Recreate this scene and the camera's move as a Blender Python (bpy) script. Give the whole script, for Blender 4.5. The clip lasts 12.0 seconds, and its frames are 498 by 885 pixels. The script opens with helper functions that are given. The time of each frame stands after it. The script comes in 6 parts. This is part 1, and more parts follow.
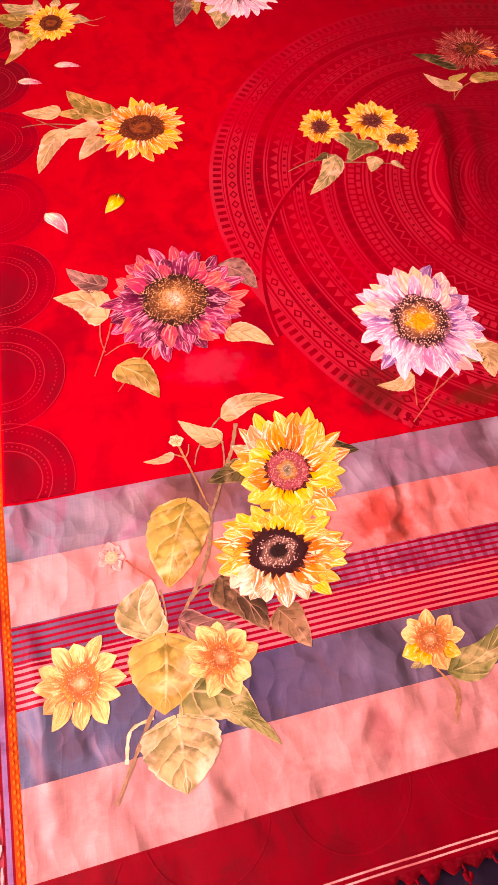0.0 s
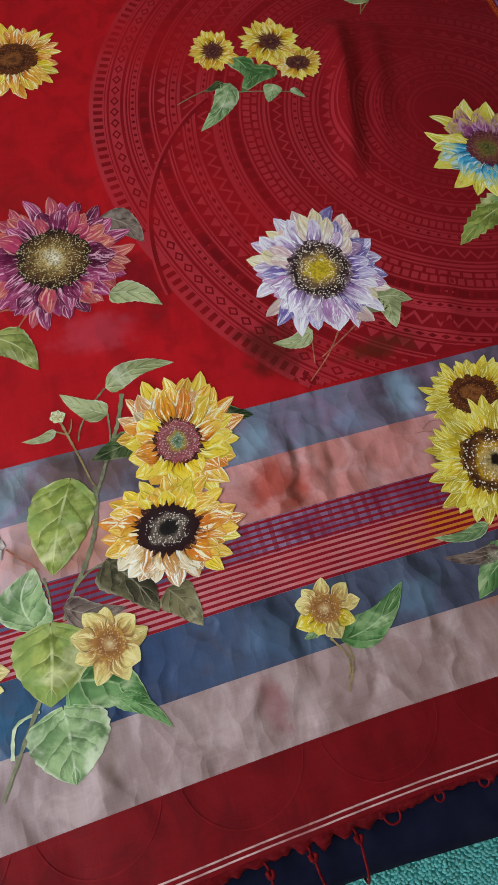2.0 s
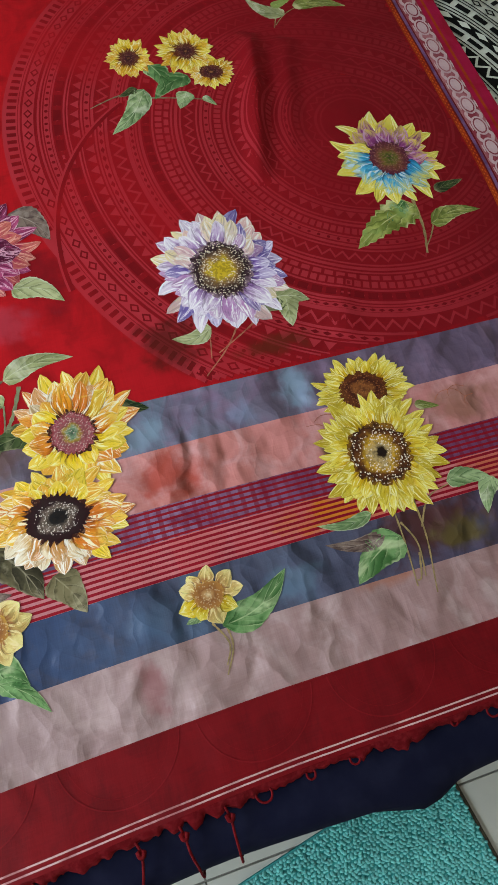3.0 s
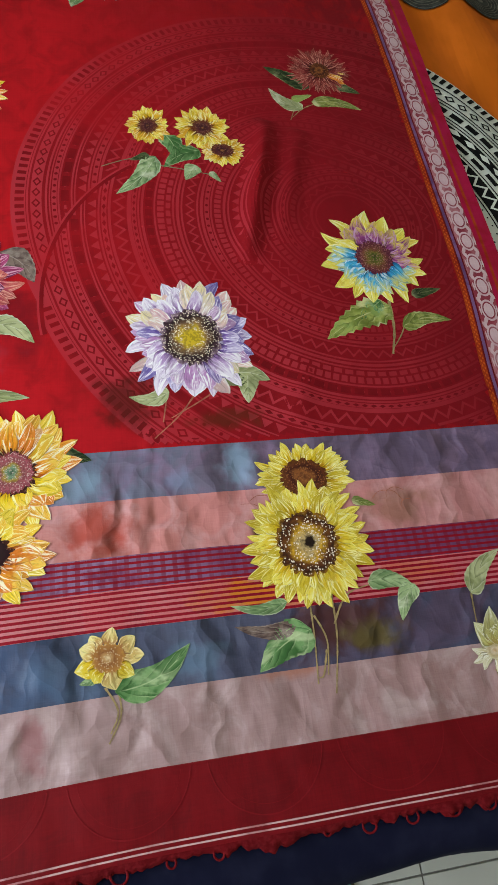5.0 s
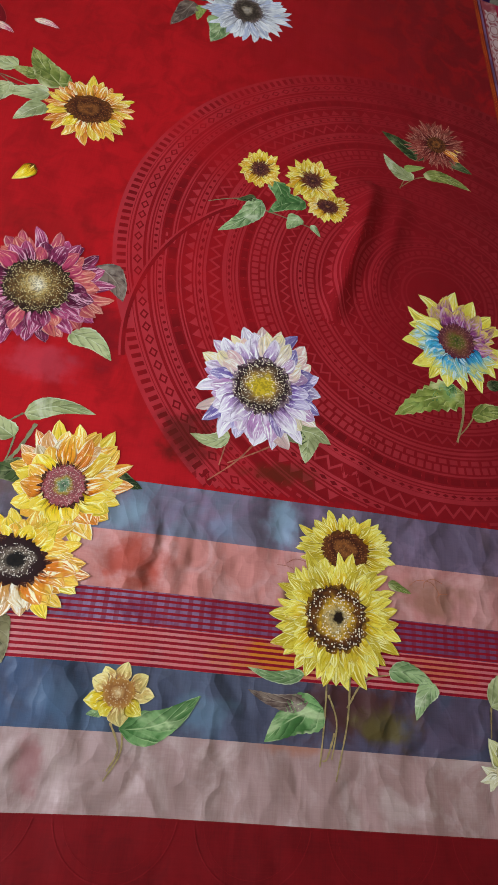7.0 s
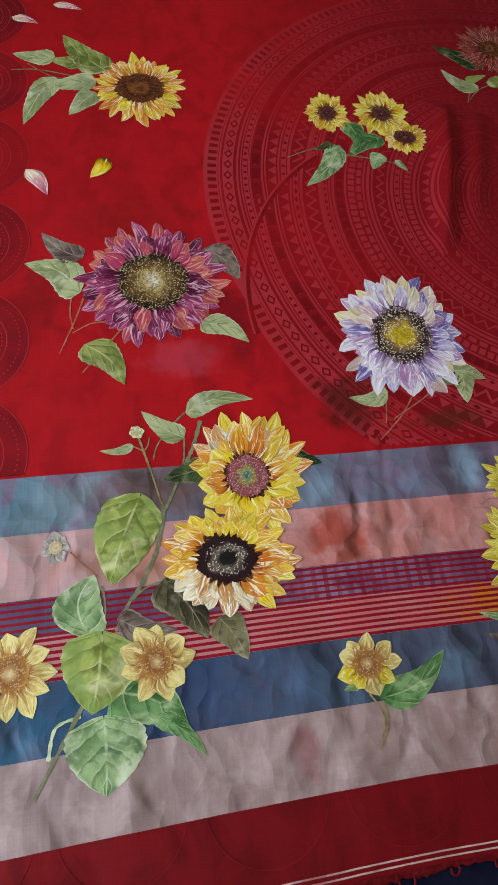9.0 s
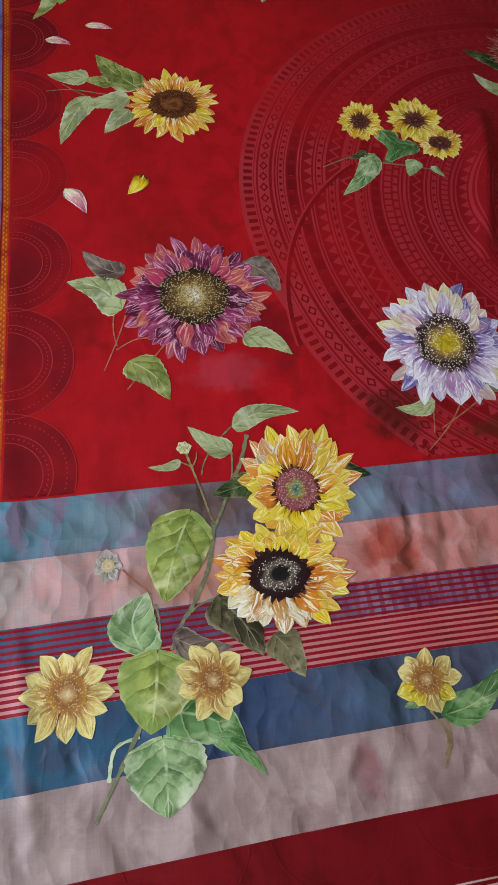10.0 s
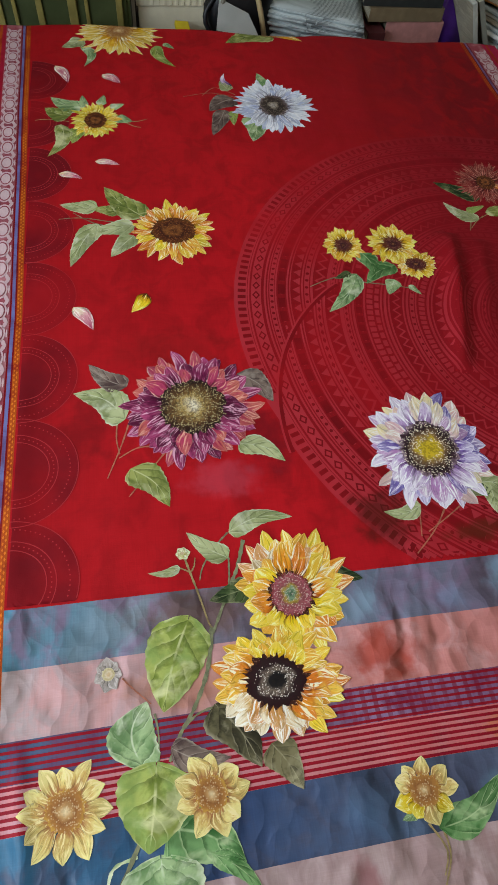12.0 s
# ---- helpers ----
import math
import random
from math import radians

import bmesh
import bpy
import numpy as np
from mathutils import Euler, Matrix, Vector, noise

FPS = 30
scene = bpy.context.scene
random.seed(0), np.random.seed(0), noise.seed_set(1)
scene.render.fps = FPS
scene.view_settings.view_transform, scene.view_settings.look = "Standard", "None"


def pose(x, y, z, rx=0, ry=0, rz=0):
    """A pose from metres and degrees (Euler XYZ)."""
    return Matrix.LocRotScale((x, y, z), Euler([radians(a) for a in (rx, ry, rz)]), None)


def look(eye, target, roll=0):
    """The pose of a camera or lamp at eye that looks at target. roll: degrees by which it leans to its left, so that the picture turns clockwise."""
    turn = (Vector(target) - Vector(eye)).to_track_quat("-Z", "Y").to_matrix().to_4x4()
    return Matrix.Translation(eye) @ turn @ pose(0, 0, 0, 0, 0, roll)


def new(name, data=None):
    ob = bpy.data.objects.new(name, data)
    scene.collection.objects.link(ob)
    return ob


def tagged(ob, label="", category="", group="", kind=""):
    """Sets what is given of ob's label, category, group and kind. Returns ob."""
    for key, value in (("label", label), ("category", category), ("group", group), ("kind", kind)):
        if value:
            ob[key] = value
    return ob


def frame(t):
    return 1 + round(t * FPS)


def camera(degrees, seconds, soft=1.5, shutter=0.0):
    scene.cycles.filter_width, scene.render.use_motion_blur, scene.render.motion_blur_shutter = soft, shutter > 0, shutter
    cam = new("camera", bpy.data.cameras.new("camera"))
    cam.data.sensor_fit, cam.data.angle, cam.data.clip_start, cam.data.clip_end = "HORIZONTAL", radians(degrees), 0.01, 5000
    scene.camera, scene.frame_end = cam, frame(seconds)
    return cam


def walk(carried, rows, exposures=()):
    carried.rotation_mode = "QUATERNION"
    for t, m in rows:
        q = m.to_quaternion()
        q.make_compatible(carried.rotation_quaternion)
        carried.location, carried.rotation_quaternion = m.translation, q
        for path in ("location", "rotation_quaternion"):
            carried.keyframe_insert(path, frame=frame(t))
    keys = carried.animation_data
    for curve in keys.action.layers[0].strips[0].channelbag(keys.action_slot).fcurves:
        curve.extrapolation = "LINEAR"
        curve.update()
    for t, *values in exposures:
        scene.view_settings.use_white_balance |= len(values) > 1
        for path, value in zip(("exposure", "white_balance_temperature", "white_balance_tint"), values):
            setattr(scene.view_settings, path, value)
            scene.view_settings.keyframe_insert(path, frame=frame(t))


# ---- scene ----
cam = camera(46.0, 12.0)
PATH = [
    (0, (0.227, -0.282, 1.199), (0.421, 0.573, -0.599), 1.2),
    (0.5, (0.223, -0.266, 1.183), (0.424, 0.443, -0.676), 4.2),
    (1, (0.233, -0.23, 1.189), (0.391, 0.44, -0.689), 2.1),
    (1.5, (0.278, -0.233, 1.185), (0.451, 0.43, -0.695), 0.8),
    (2, (0.332, -0.259, 1.178), (0.573, 0.39, -0.698), 4.7),
    (2.5, (0.374, -0.291, 1.185), (0.668, 0.365, -0.682), 7.1),
    (3, (0.414, -0.311, 1.192), (0.749, 0.348, -0.667), 11.0),
    (3.2, (0.429, -0.317, 1.192), (0.785, 0.347, -0.661), 13.2),
    (4.8, (0.479, -0.296, 1.225), (0.832, 0.475, -0.586), 17.7),
    (5, (0.489, -0.296, 1.227), (0.846, 0.491, -0.577), 18.3),
    (5.5, (0.5, -0.284, 1.245), (0.893, 0.536, -0.537), 22.9),
    (6, (0.496, -0.274, 1.257), (0.896, 0.577, -0.508), 25.8),
    (6.5, (0.474, -0.253, 1.254), (0.772, 0.603, -0.529), 24.6),
    (7, (0.454, -0.253, 1.24), (0.713, 0.596, -0.552), 23.8),
    (7.5, (0.399, -0.246, 1.227), (0.549, 0.603, -0.578), 18.0),
    (7.7, (0.364, -0.235, 1.226), (0.497, 0.623, -0.576), 16.7),
    (9.3, (0.234, -0.237, 1.194), (0.505, 0.483, -0.652), 13.7),
    (9.5, (0.223, -0.232, 1.191), (0.456, 0.499, -0.657), 11.5),
    (10, (0.216, -0.223, 1.197), (0.419, 0.54, -0.641), 8.4),
    (10.5, (0.213, -0.212, 1.197), (0.41, 0.557, -0.639), 8.1),
    (11, (0.211, -0.203, 1.215), (0.435, 0.636, -0.587), 9.0),
    (11.5, (0.198, -0.195, 1.242), (0.399, 0.756, -0.505), 7.4),
    (12, (0.209, -0.204, 1.25), (0.465, 0.781, -0.472), 7.8),
]
# exposure and tint: the clip opens with a hot red cast that ends at 1.85 s
EXPOSURES = [(0.0, 0.84, 15000, 145), (0.6, 0.62, 15000, 150), (1.8, 0.36, 15000, 150), (1.9, -0.18, 6300, 10), (2.5, -0.06, 6300, 10), (3.2, 0.06, 6300, 10), (5.0, 0.2, 6350, 10),
             (6.5, 0.24, 6350, 10), (7.5, 0.04, 6300, 10), (9.5, -0.22, 6300, 10), (10.5, -0.24, 6300, 10), (12.0, -0.04, 6300, 10)]

walk(cam, [(t, look(eye, target, roll)) for t, eye, target, roll in PATH], EXPOSURES)

# ---- world and light ----
world = bpy.data.worlds.new("world")
scene.world = world
world.use_nodes = True
wn = world.node_tree
sky = wn.nodes.new("ShaderNodeTexSky")
sky.sky_type, sky.sun_disc = "NISHITA", False
sky.sun_elevation, sky.sun_rotation = radians(40), radians(-70)
wn.links.new(sky.outputs[0], wn.nodes["Background"].inputs[0])
wn.nodes["Background"].inputs[1].default_value = 0.1


def area_lamp(name, m, sx, sy, watts, colour):
    data = bpy.data.lights.new(name, "AREA")
    data.shape, data.size, data.size_y, data.energy, data.color = "RECTANGLE", sx, sy, watts, colour
    ob = new(name, data)
    ob.matrix_world = m
    return ob


# both unseen: daylight of an assumed side window, and an added overhead fill
area_lamp("window_daylight", look((-1.31, -0.32, 1.45), (0.3, 0.05, 0.5)), 1.6, 1.0, 43, (0.84, 0.93, 1.0))
area_lamp("ceiling_lamp_light", look((0.3, 0.2, 2.3), (0.3, 0.205, 0)), 0.4, 0.4, 5, (1.0, 0.98, 0.95))

# ---- materials ----


class Mat:
    """A small builder for node materials."""

    def __init__(self, name, rough=0.7, metal=0.0, spec=0.4):
        self.m = bpy.data.materials.new(name)
        self.m.use_nodes = True
        self.t = self.m.node_tree
        self.b = self.t.nodes["Principled BSDF"]
        self.b.inputs["Roughness"].default_value = rough
        self.b.inputs["Metallic"].default_value = metal
        self.b.inputs["Specular IOR Level"].default_value = spec

    def put(self, socket, value):
        if isinstance(value, bpy.types.NodeSocket):
            self.t.links.new(value, socket)
        elif isinstance(value, tuple) and len(value) == 3 and socket.type == "RGBA":
            socket.default_value = (*value, 1)
        else:
            socket.default_value = value

    def node(self, kind, **settings):
        n = self.t.nodes.new(kind)
        for k, v in settings.items():
            setattr(n, k, v)
        return n

    def coord(self, which="Object"):
        return self.node("ShaderNodeTexCoord").outputs[which]

    def split(self, v):
        n = self.node("ShaderNodeSeparateXYZ")
        self.put(n.inputs[0], v)
        return n.outputs

    def join(self, x, y, z=0.0):
        n = self.node("ShaderNodeCombineXYZ")
        for i, v in enumerate((x, y, z)):
            self.put(n.inputs[i], v)
        return n.outputs[0]

    def math(self, op, a, b=0.0, c=0.0):
        n = self.node("ShaderNodeMath", operation=op)
        for i, v in enumerate((a, b, c)):
            self.put(n.inputs[i], v)
        return n.outputs[0]

    def mix(self, f, a, b, blend="MIX"):
        n = self.node("ShaderNodeMix", data_type="RGBA", blend_type=blend)
        self.put(n.inputs[0], f)
        self.put(n.inputs[6], a)
        self.put(n.inputs[7], b)
        return n.outputs[2]

    def noise(self, v, scale, detail=3.0, rough=0.55, distortion=0.0):
        n = self.node("ShaderNodeTexNoise")
        self.put(n.inputs["Vector"], v)
        n.inputs["Scale"].default_value, n.inputs["Detail"].default_value = scale, detail
        n.inputs["Roughness"].default_value, n.inputs["Distortion"].default_value = rough, distortion
        return n.outputs[0]

    def remap(self, v, a, b, c=0.0, d=1.0):
        n = self.node("ShaderNodeMapRange", interpolation_type="SMOOTHSTEP")
        for i, x in enumerate((v, a, b, c, d)):
            self.put(n.inputs[i], x)
        return n.outputs[0]

    def ramp(self, v, stops):
        n = self.node("ShaderNodeValToRGB")
        self.put(n.inputs[0], v)
        e = n.color_ramp.elements
        while len(e) < len(stops):
            e.new(0.5)
        for el, (p, c) in zip(e, stops):
            el.position, el.color = p, (*c, 1)
        return n.outputs[0]

    def scaled(self, v, s):
        n = self.node("ShaderNodeMapping")
        self.put(n.inputs[0], v)
        n.inputs[3].default_value = s
        return n.outputs[0]

    def bump(self, height, strength, distance=0.001, over=None):
        n = self.node("ShaderNodeBump")
        n.inputs["Strength"].default_value, n.inputs["Distance"].default_value = strength, distance
        self.put(n.inputs["Height"], height)
        if over is not None:
            self.put(n.inputs["Normal"], over)
        return n.outputs[0]

    def done(self, colour, normal=None):
        self.put(self.b.inputs["Base Color"], colour)
        if normal is not None:
            self.put(self.b.inputs["Normal"], normal)
        return self.m


def srgb(r, g, b):
    """A linear colour from 0..255 values."""
    return tuple(((c / 255 + 0.055) / 1.055) ** 2.4 if c > 10 else c / 255 / 12.92 for c in (r, g, b))


def cloth_bump(m, co, crease=0.12):
    """Woven thread and soft crumple shared by all the sari's surfaces."""
    threads = m.noise(m.scaled(co, (900, 160, 1)), 1.0, 2)
    weft = m.noise(m.scaled(co, (160, 900, 1)), 1.0, 2)
    n1 = m.bump(m.math("ADD", threads, weft), 0.14, 0.0006)
    warped = m.node("ShaderNodeVectorMath", operation="ADD")
    m.put(warped.inputs[0], m.scaled(co, (1.0, 0.75, 1)))
    drift = m.math("MULTIPLY", m.math("SUBTRACT", m.noise(co, 16, 2), 0.5), 0.05)
    m.put(warped.inputs[1], m.join(drift, m.math("MULTIPLY", drift, -0.7)))
    relief = n1
    for scale, height in ((21.0, 0.011), (47.0, 0.0045)):
        facets = m.node("ShaderNodeTexVoronoi", feature="SMOOTH_F1")
        m.put(facets.inputs["Vector"], warped.outputs[0])
        facets.inputs["Scale"].default_value, facets.inputs["Smoothness"].default_value = scale, 0.07
        relief = m.bump(facets.outputs["Distance"], crease, height, relief)
    ridges = m.math("ABSOLUTE", m.math("SUBTRACT", m.noise(warped.outputs[0], 12.0, 1, 0.5), 0.5))
    relief = m.bump(m.remap(ridges, 0.0, 0.22), crease, 0.008, relief)
    return m.bump(m.noise(co, 13.0, 2, 0.5, 0.3), min(1.0, 0.3 + crease * 0.4), 0.010, relief)


def tint_spot(m, co, colour, x, y, rx, ry, tint, amount):
    """A ragged blot of tint on the cloth: watercolour print, and silk sheen put into the colour."""
    n = m.node("ShaderNodeMapping", vector_type="TEXTURE")
    m.put(n.inputs[0], co)
    n.inputs[1].default_value, n.inputs[3].default_value = (x, y, 0.55), (rx, ry, 1)
    length = m.node("ShaderNodeVectorMath", operation="LENGTH")
    m.put(length.inputs[0], m.join(m.split(n.outputs[0])[0], m.split(n.outputs[0])[1]))
    ragged = m.math("ADD", length.outputs["Value"], m.math("MULTIPLY", m.math("SUBTRACT", m.noise(co, 38, 5), 0.5), 1.7))
    return m.mix(m.remap(ragged, 1.0, 0.25, 0.0, amount), colour, tint)


def cloth(name, stops, alt, rough=0.62, tint_spots=(), checks=False, spec=0.14, crease=0.08):
    """Woven cloth whose colour runs along the weft by stops, mottled with alt."""
    m = Mat(name, rough, 0.0, spec)
    co = m.coord()
    x, y, _ = m.split(co)
    wander = m.math("ADD", x, m.math("MULTIPLY", m.math("SUBTRACT", m.noise(co, 7, 3), 0.5), 0.25))
    c = m.ramp(wander, stops)
    c = m.mix(m.remap(m.noise(m.scaled(co, (1, 0.8, 1)), 22, 4, 0.6, 0.8), 0.42, 0.66, 0, 0.85), c, alt)
    slub = m.noise(m.scaled(co, (30, 700, 1)), 1.0, 2)
    warp = m.noise(m.scaled(co, (700, 20, 1)), 1.0, 2)
    c = m.mix(m.remap(slub, 0.4, 0.7, 0, 0.12), c, (0.9, 0.85, 0.82), "SOFT_LIGHT")
    c = m.mix(m.remap(warp, 0.4, 0.7, 0, 0.12), c, (0.1, 0.05, 0.06), "SOFT_LIGHT")
    if checks:
        tick = m.math("FRACT", m.math("MULTIPLY", x, 74))
        on = m.math("MULTIPLY", m.math("LESS_THAN", tick, 0.4), m.math("MULTIPLY", m.remap(x, 0.3, 0.42, 0.1, 0.7), m.remap(m.noise(co, 18, 2), 0.35, 0.6, 0.4, 1.0)))
        c = m.mix(on, c, srgb(120, 25, 50))
    for s in tint_spots:
        c = tint_spot(m, co, c, *s)
    return m.done(c, cloth_bump(m, co, crease))


red_stains = [
    (0.475, 0.07, 0.06, 0.05, srgb(70, 22, 14), 0.75),
    (0.60, 0.035, 0.07, 0.02, srgb(80, 40, 18), 0.6),
    (0.09, 0.24, 0.05, 0.07, srgb(95, 14, 18), 0.4),
    (0.22, 0.37, 0.12, 0.05, srgb(100, 22, 18), 0.3),
    (0.335, 0.20, 0.05, 0.08, srgb(90, 12, 24), 0.5),
    (0.27, 0.145, 0.07, 0.035, srgb(196, 74, 92), 0.4),
]
# the stops put the light's falloff towards the right into the red
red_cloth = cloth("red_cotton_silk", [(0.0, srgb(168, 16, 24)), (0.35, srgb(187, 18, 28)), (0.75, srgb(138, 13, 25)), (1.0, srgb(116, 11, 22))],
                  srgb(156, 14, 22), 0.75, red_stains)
# deep red, darkened further by putting the bed edge's shade into the stops
red_end = cloth("deep_red_end_panel", [(0.0, srgb(124, 10, 18)), (0.5, srgb(116, 9, 18)), (1.0, srgb(106, 8, 17))], srgb(100, 7, 15), 0.6)
# the three light blue blots paint the silk's sheen; the brown one is print
blue_cloth = cloth("shot_slate_blue_silk", [(0.0, srgb(80, 128, 150)), (0.14, srgb(118, 130, 140)), (0.3, srgb(96, 82, 96)), (0.42, srgb(110, 120, 140)), (0.62, srgb(106, 92, 112)),
                                       (1.0, srgb(94, 78, 102))], srgb(126, 104, 130), 0.45, [(0.22, -0.03, 0.09, 0.04, srgb(102, 78, 72), 0.85), (0.605, -0.03, 0.03, 0.05, srgb(130, 164, 186), 0.6), (0.40, -0.04, 0.05, 0.035, srgb(128, 154, 174), 0.7), (0.53, -0.045, 0.03, 0.02, srgb(122, 140, 170), 0.5)], spec=0.22, crease=0.62)
# first two blots are painted sheen, the last two print
blue_low = cloth("deep_slate_blue_silk", [(0.0, srgb(46, 98, 128)), (0.2, srgb(50, 70, 108)), (0.45, srgb(74, 88, 110)), (0.7, srgb(82, 74, 96)),
                                     (1.0, srgb(84, 68, 88))], srgb(68, 72, 94), 0.45, [(0.53, -0.25, 0.04, 0.03, srgb(98, 128, 150), 0.45), (0.40, -0.25, 0.06, 0.03, srgb(80, 108, 138), 0.35), (0.70, -0.235, 0.10, 0.05, srgb(76, 40, 36), 0.9), (0.735, -0.250, 0.045, 0.026, srgb(98, 92, 40), 0.6)], spec=0.22, crease=0.62)
pink_cloth = cloth("salmon_pink_silk", [(0.0, srgb(176, 160, 160)), (0.18, srgb(184, 142, 142)), (0.42, srgb(196, 124, 116)), (0.7, srgb(190, 124, 120)),
                                        (1.0, srgb(178, 122, 122))], srgb(200, 150, 148), 0.5,
                   [(0.43, -0.10, 0.05, 0.05, srgb(170, 62, 44), 0.85), (0.63, -0.115, 0.03, 0.025, srgb(98, 72, 34), 1.0), (0.2, -0.11, 0.1, 0.03, srgb(190, 120, 80), 0.5),
                    (0.80, -0.10, 0.06, 0.03, srgb(150, 104, 84), 0.7)], spec=0.22, crease=0.62)
pink_low = cloth("dusty_pink_silk", [(0.0, srgb(152, 132, 132)), (0.4, srgb(162, 134, 132)), (1.0, srgb(156, 120, 118))], srgb(184, 160, 158), 0.5,
                 [(0.63, -0.275, 0.05, 0.014, srgb(168, 96, 56), 0.5), (0.36, -0.315, 0.02, 0.04, srgb(150, 88, 92), 0.6)], spec=0.22, crease=0.45)
check_cloth = cloth("blue_red_checked_silk", [(0.0, srgb(66, 94, 124)), (0.3, srgb(104, 84, 112)), (0.42, srgb(150, 124, 156)), (0.62, srgb(120, 78, 112)), (1.0, srgb(108, 56, 88))], srgb(112, 48, 84), 0.5,
                    [(0.63, -0.14, 0.04, 0.03, srgb(84, 52, 30), 0.9)], True)
stripe_pink = cloth("pink_striped_silk", [(0.0, srgb(186, 142, 150)), (0.45, srgb(204, 116, 116)), (1.0, srgb(196, 104, 110))], srgb(206, 130, 130), 0.5,
                    [(0.61, -0.19, 0.10, 0.03, srgb(214, 128, 28), 0.95), (0.8, -0.185, 0.06, 0.02, srgb(200, 100, 30), 0.6)])
stripe_red = cloth("dark_red_stripe_thread", [(0.0, srgb(150, 18, 34)), (1.0, srgb(140, 12, 34))], srgb(128, 12, 34), 0.6)
white_thread = cloth("white_line_thread", [(0.0, srgb(214, 180, 176)), (1.0, srgb(206, 168, 166))], srgb(160, 90, 92), 0.6)
orange_band = cloth("orange_border_thread", [(0.0, srgb(176, 78, 18)), (1.0, srgb(168, 60, 18))], srgb(140, 34, 18), 0.7)
blue_band = cloth("blue_violet_border_thread", [(0.0, srgb(110, 110, 160)), (1.0, srgb(124, 92, 136))], srgb(90, 60, 100), 0.6)
zari_ground = cloth("maroon_zari_ground", [(0.0, srgb(152, 68, 80)), (1.0, srgb(148, 60, 74))], srgb(190, 128, 134), 0.6)
zari_thread = cloth("pinkish_white_zari_thread", [(0.0, srgb(212, 182, 186)), (1.0, srgb(208, 172, 178))], srgb(186, 140, 148), 0.5)
magenta_band = cloth("magenta_selvedge", [(0.0, srgb(160, 24, 52)), (1.0, srgb(168, 18, 66))], srgb(150, 14, 40), 0.6)


def tone(name, colour, amount, fades=False):
    """Tone-on-tone block print on the red cloth, worn unevenly."""
    m = Mat(name, 0.75, 0, 0.14)
    co = m.coord()
    worn = m.remap(m.noise(co, 5.5, 4), 0.3, 0.62, 0.35 * amount, amount)
    if fades:
        wear = m.math("ADD", m.math("MULTIPLY_ADD", m.split(co)[1], 0.5, m.split(co)[0]), m.math("MULTIPLY", m.math("SUBTRACT", m.noise(co, 4, 3), 0.5), 0.5))
        worn = m.math("MULTIPLY", worn, m.remap(wear, 0.55, 1.1, 1.0, 0.3))
    # same stops as the red cloth, with the light's falloff painted in
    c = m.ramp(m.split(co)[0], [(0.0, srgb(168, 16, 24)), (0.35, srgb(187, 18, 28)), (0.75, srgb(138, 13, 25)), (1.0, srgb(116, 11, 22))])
    c = m.mix(worn, c, colour)
    for s in red_stains[:2]:
        c = tint_spot(m, co, c, *s)
    return m.done(c, cloth_bump(m, co))


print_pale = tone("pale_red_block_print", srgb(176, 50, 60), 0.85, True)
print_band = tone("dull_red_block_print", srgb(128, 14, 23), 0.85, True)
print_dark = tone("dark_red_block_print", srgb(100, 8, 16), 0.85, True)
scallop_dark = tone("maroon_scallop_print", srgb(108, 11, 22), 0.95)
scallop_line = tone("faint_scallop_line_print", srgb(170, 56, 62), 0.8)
print_faint = cloth("faint_red_line_print", [(0.0, srgb(134, 19, 27)), (0.5, srgb(128, 17, 26)), (1.0, srgb(119, 14, 23))], srgb(116, 12, 20), 0.6)


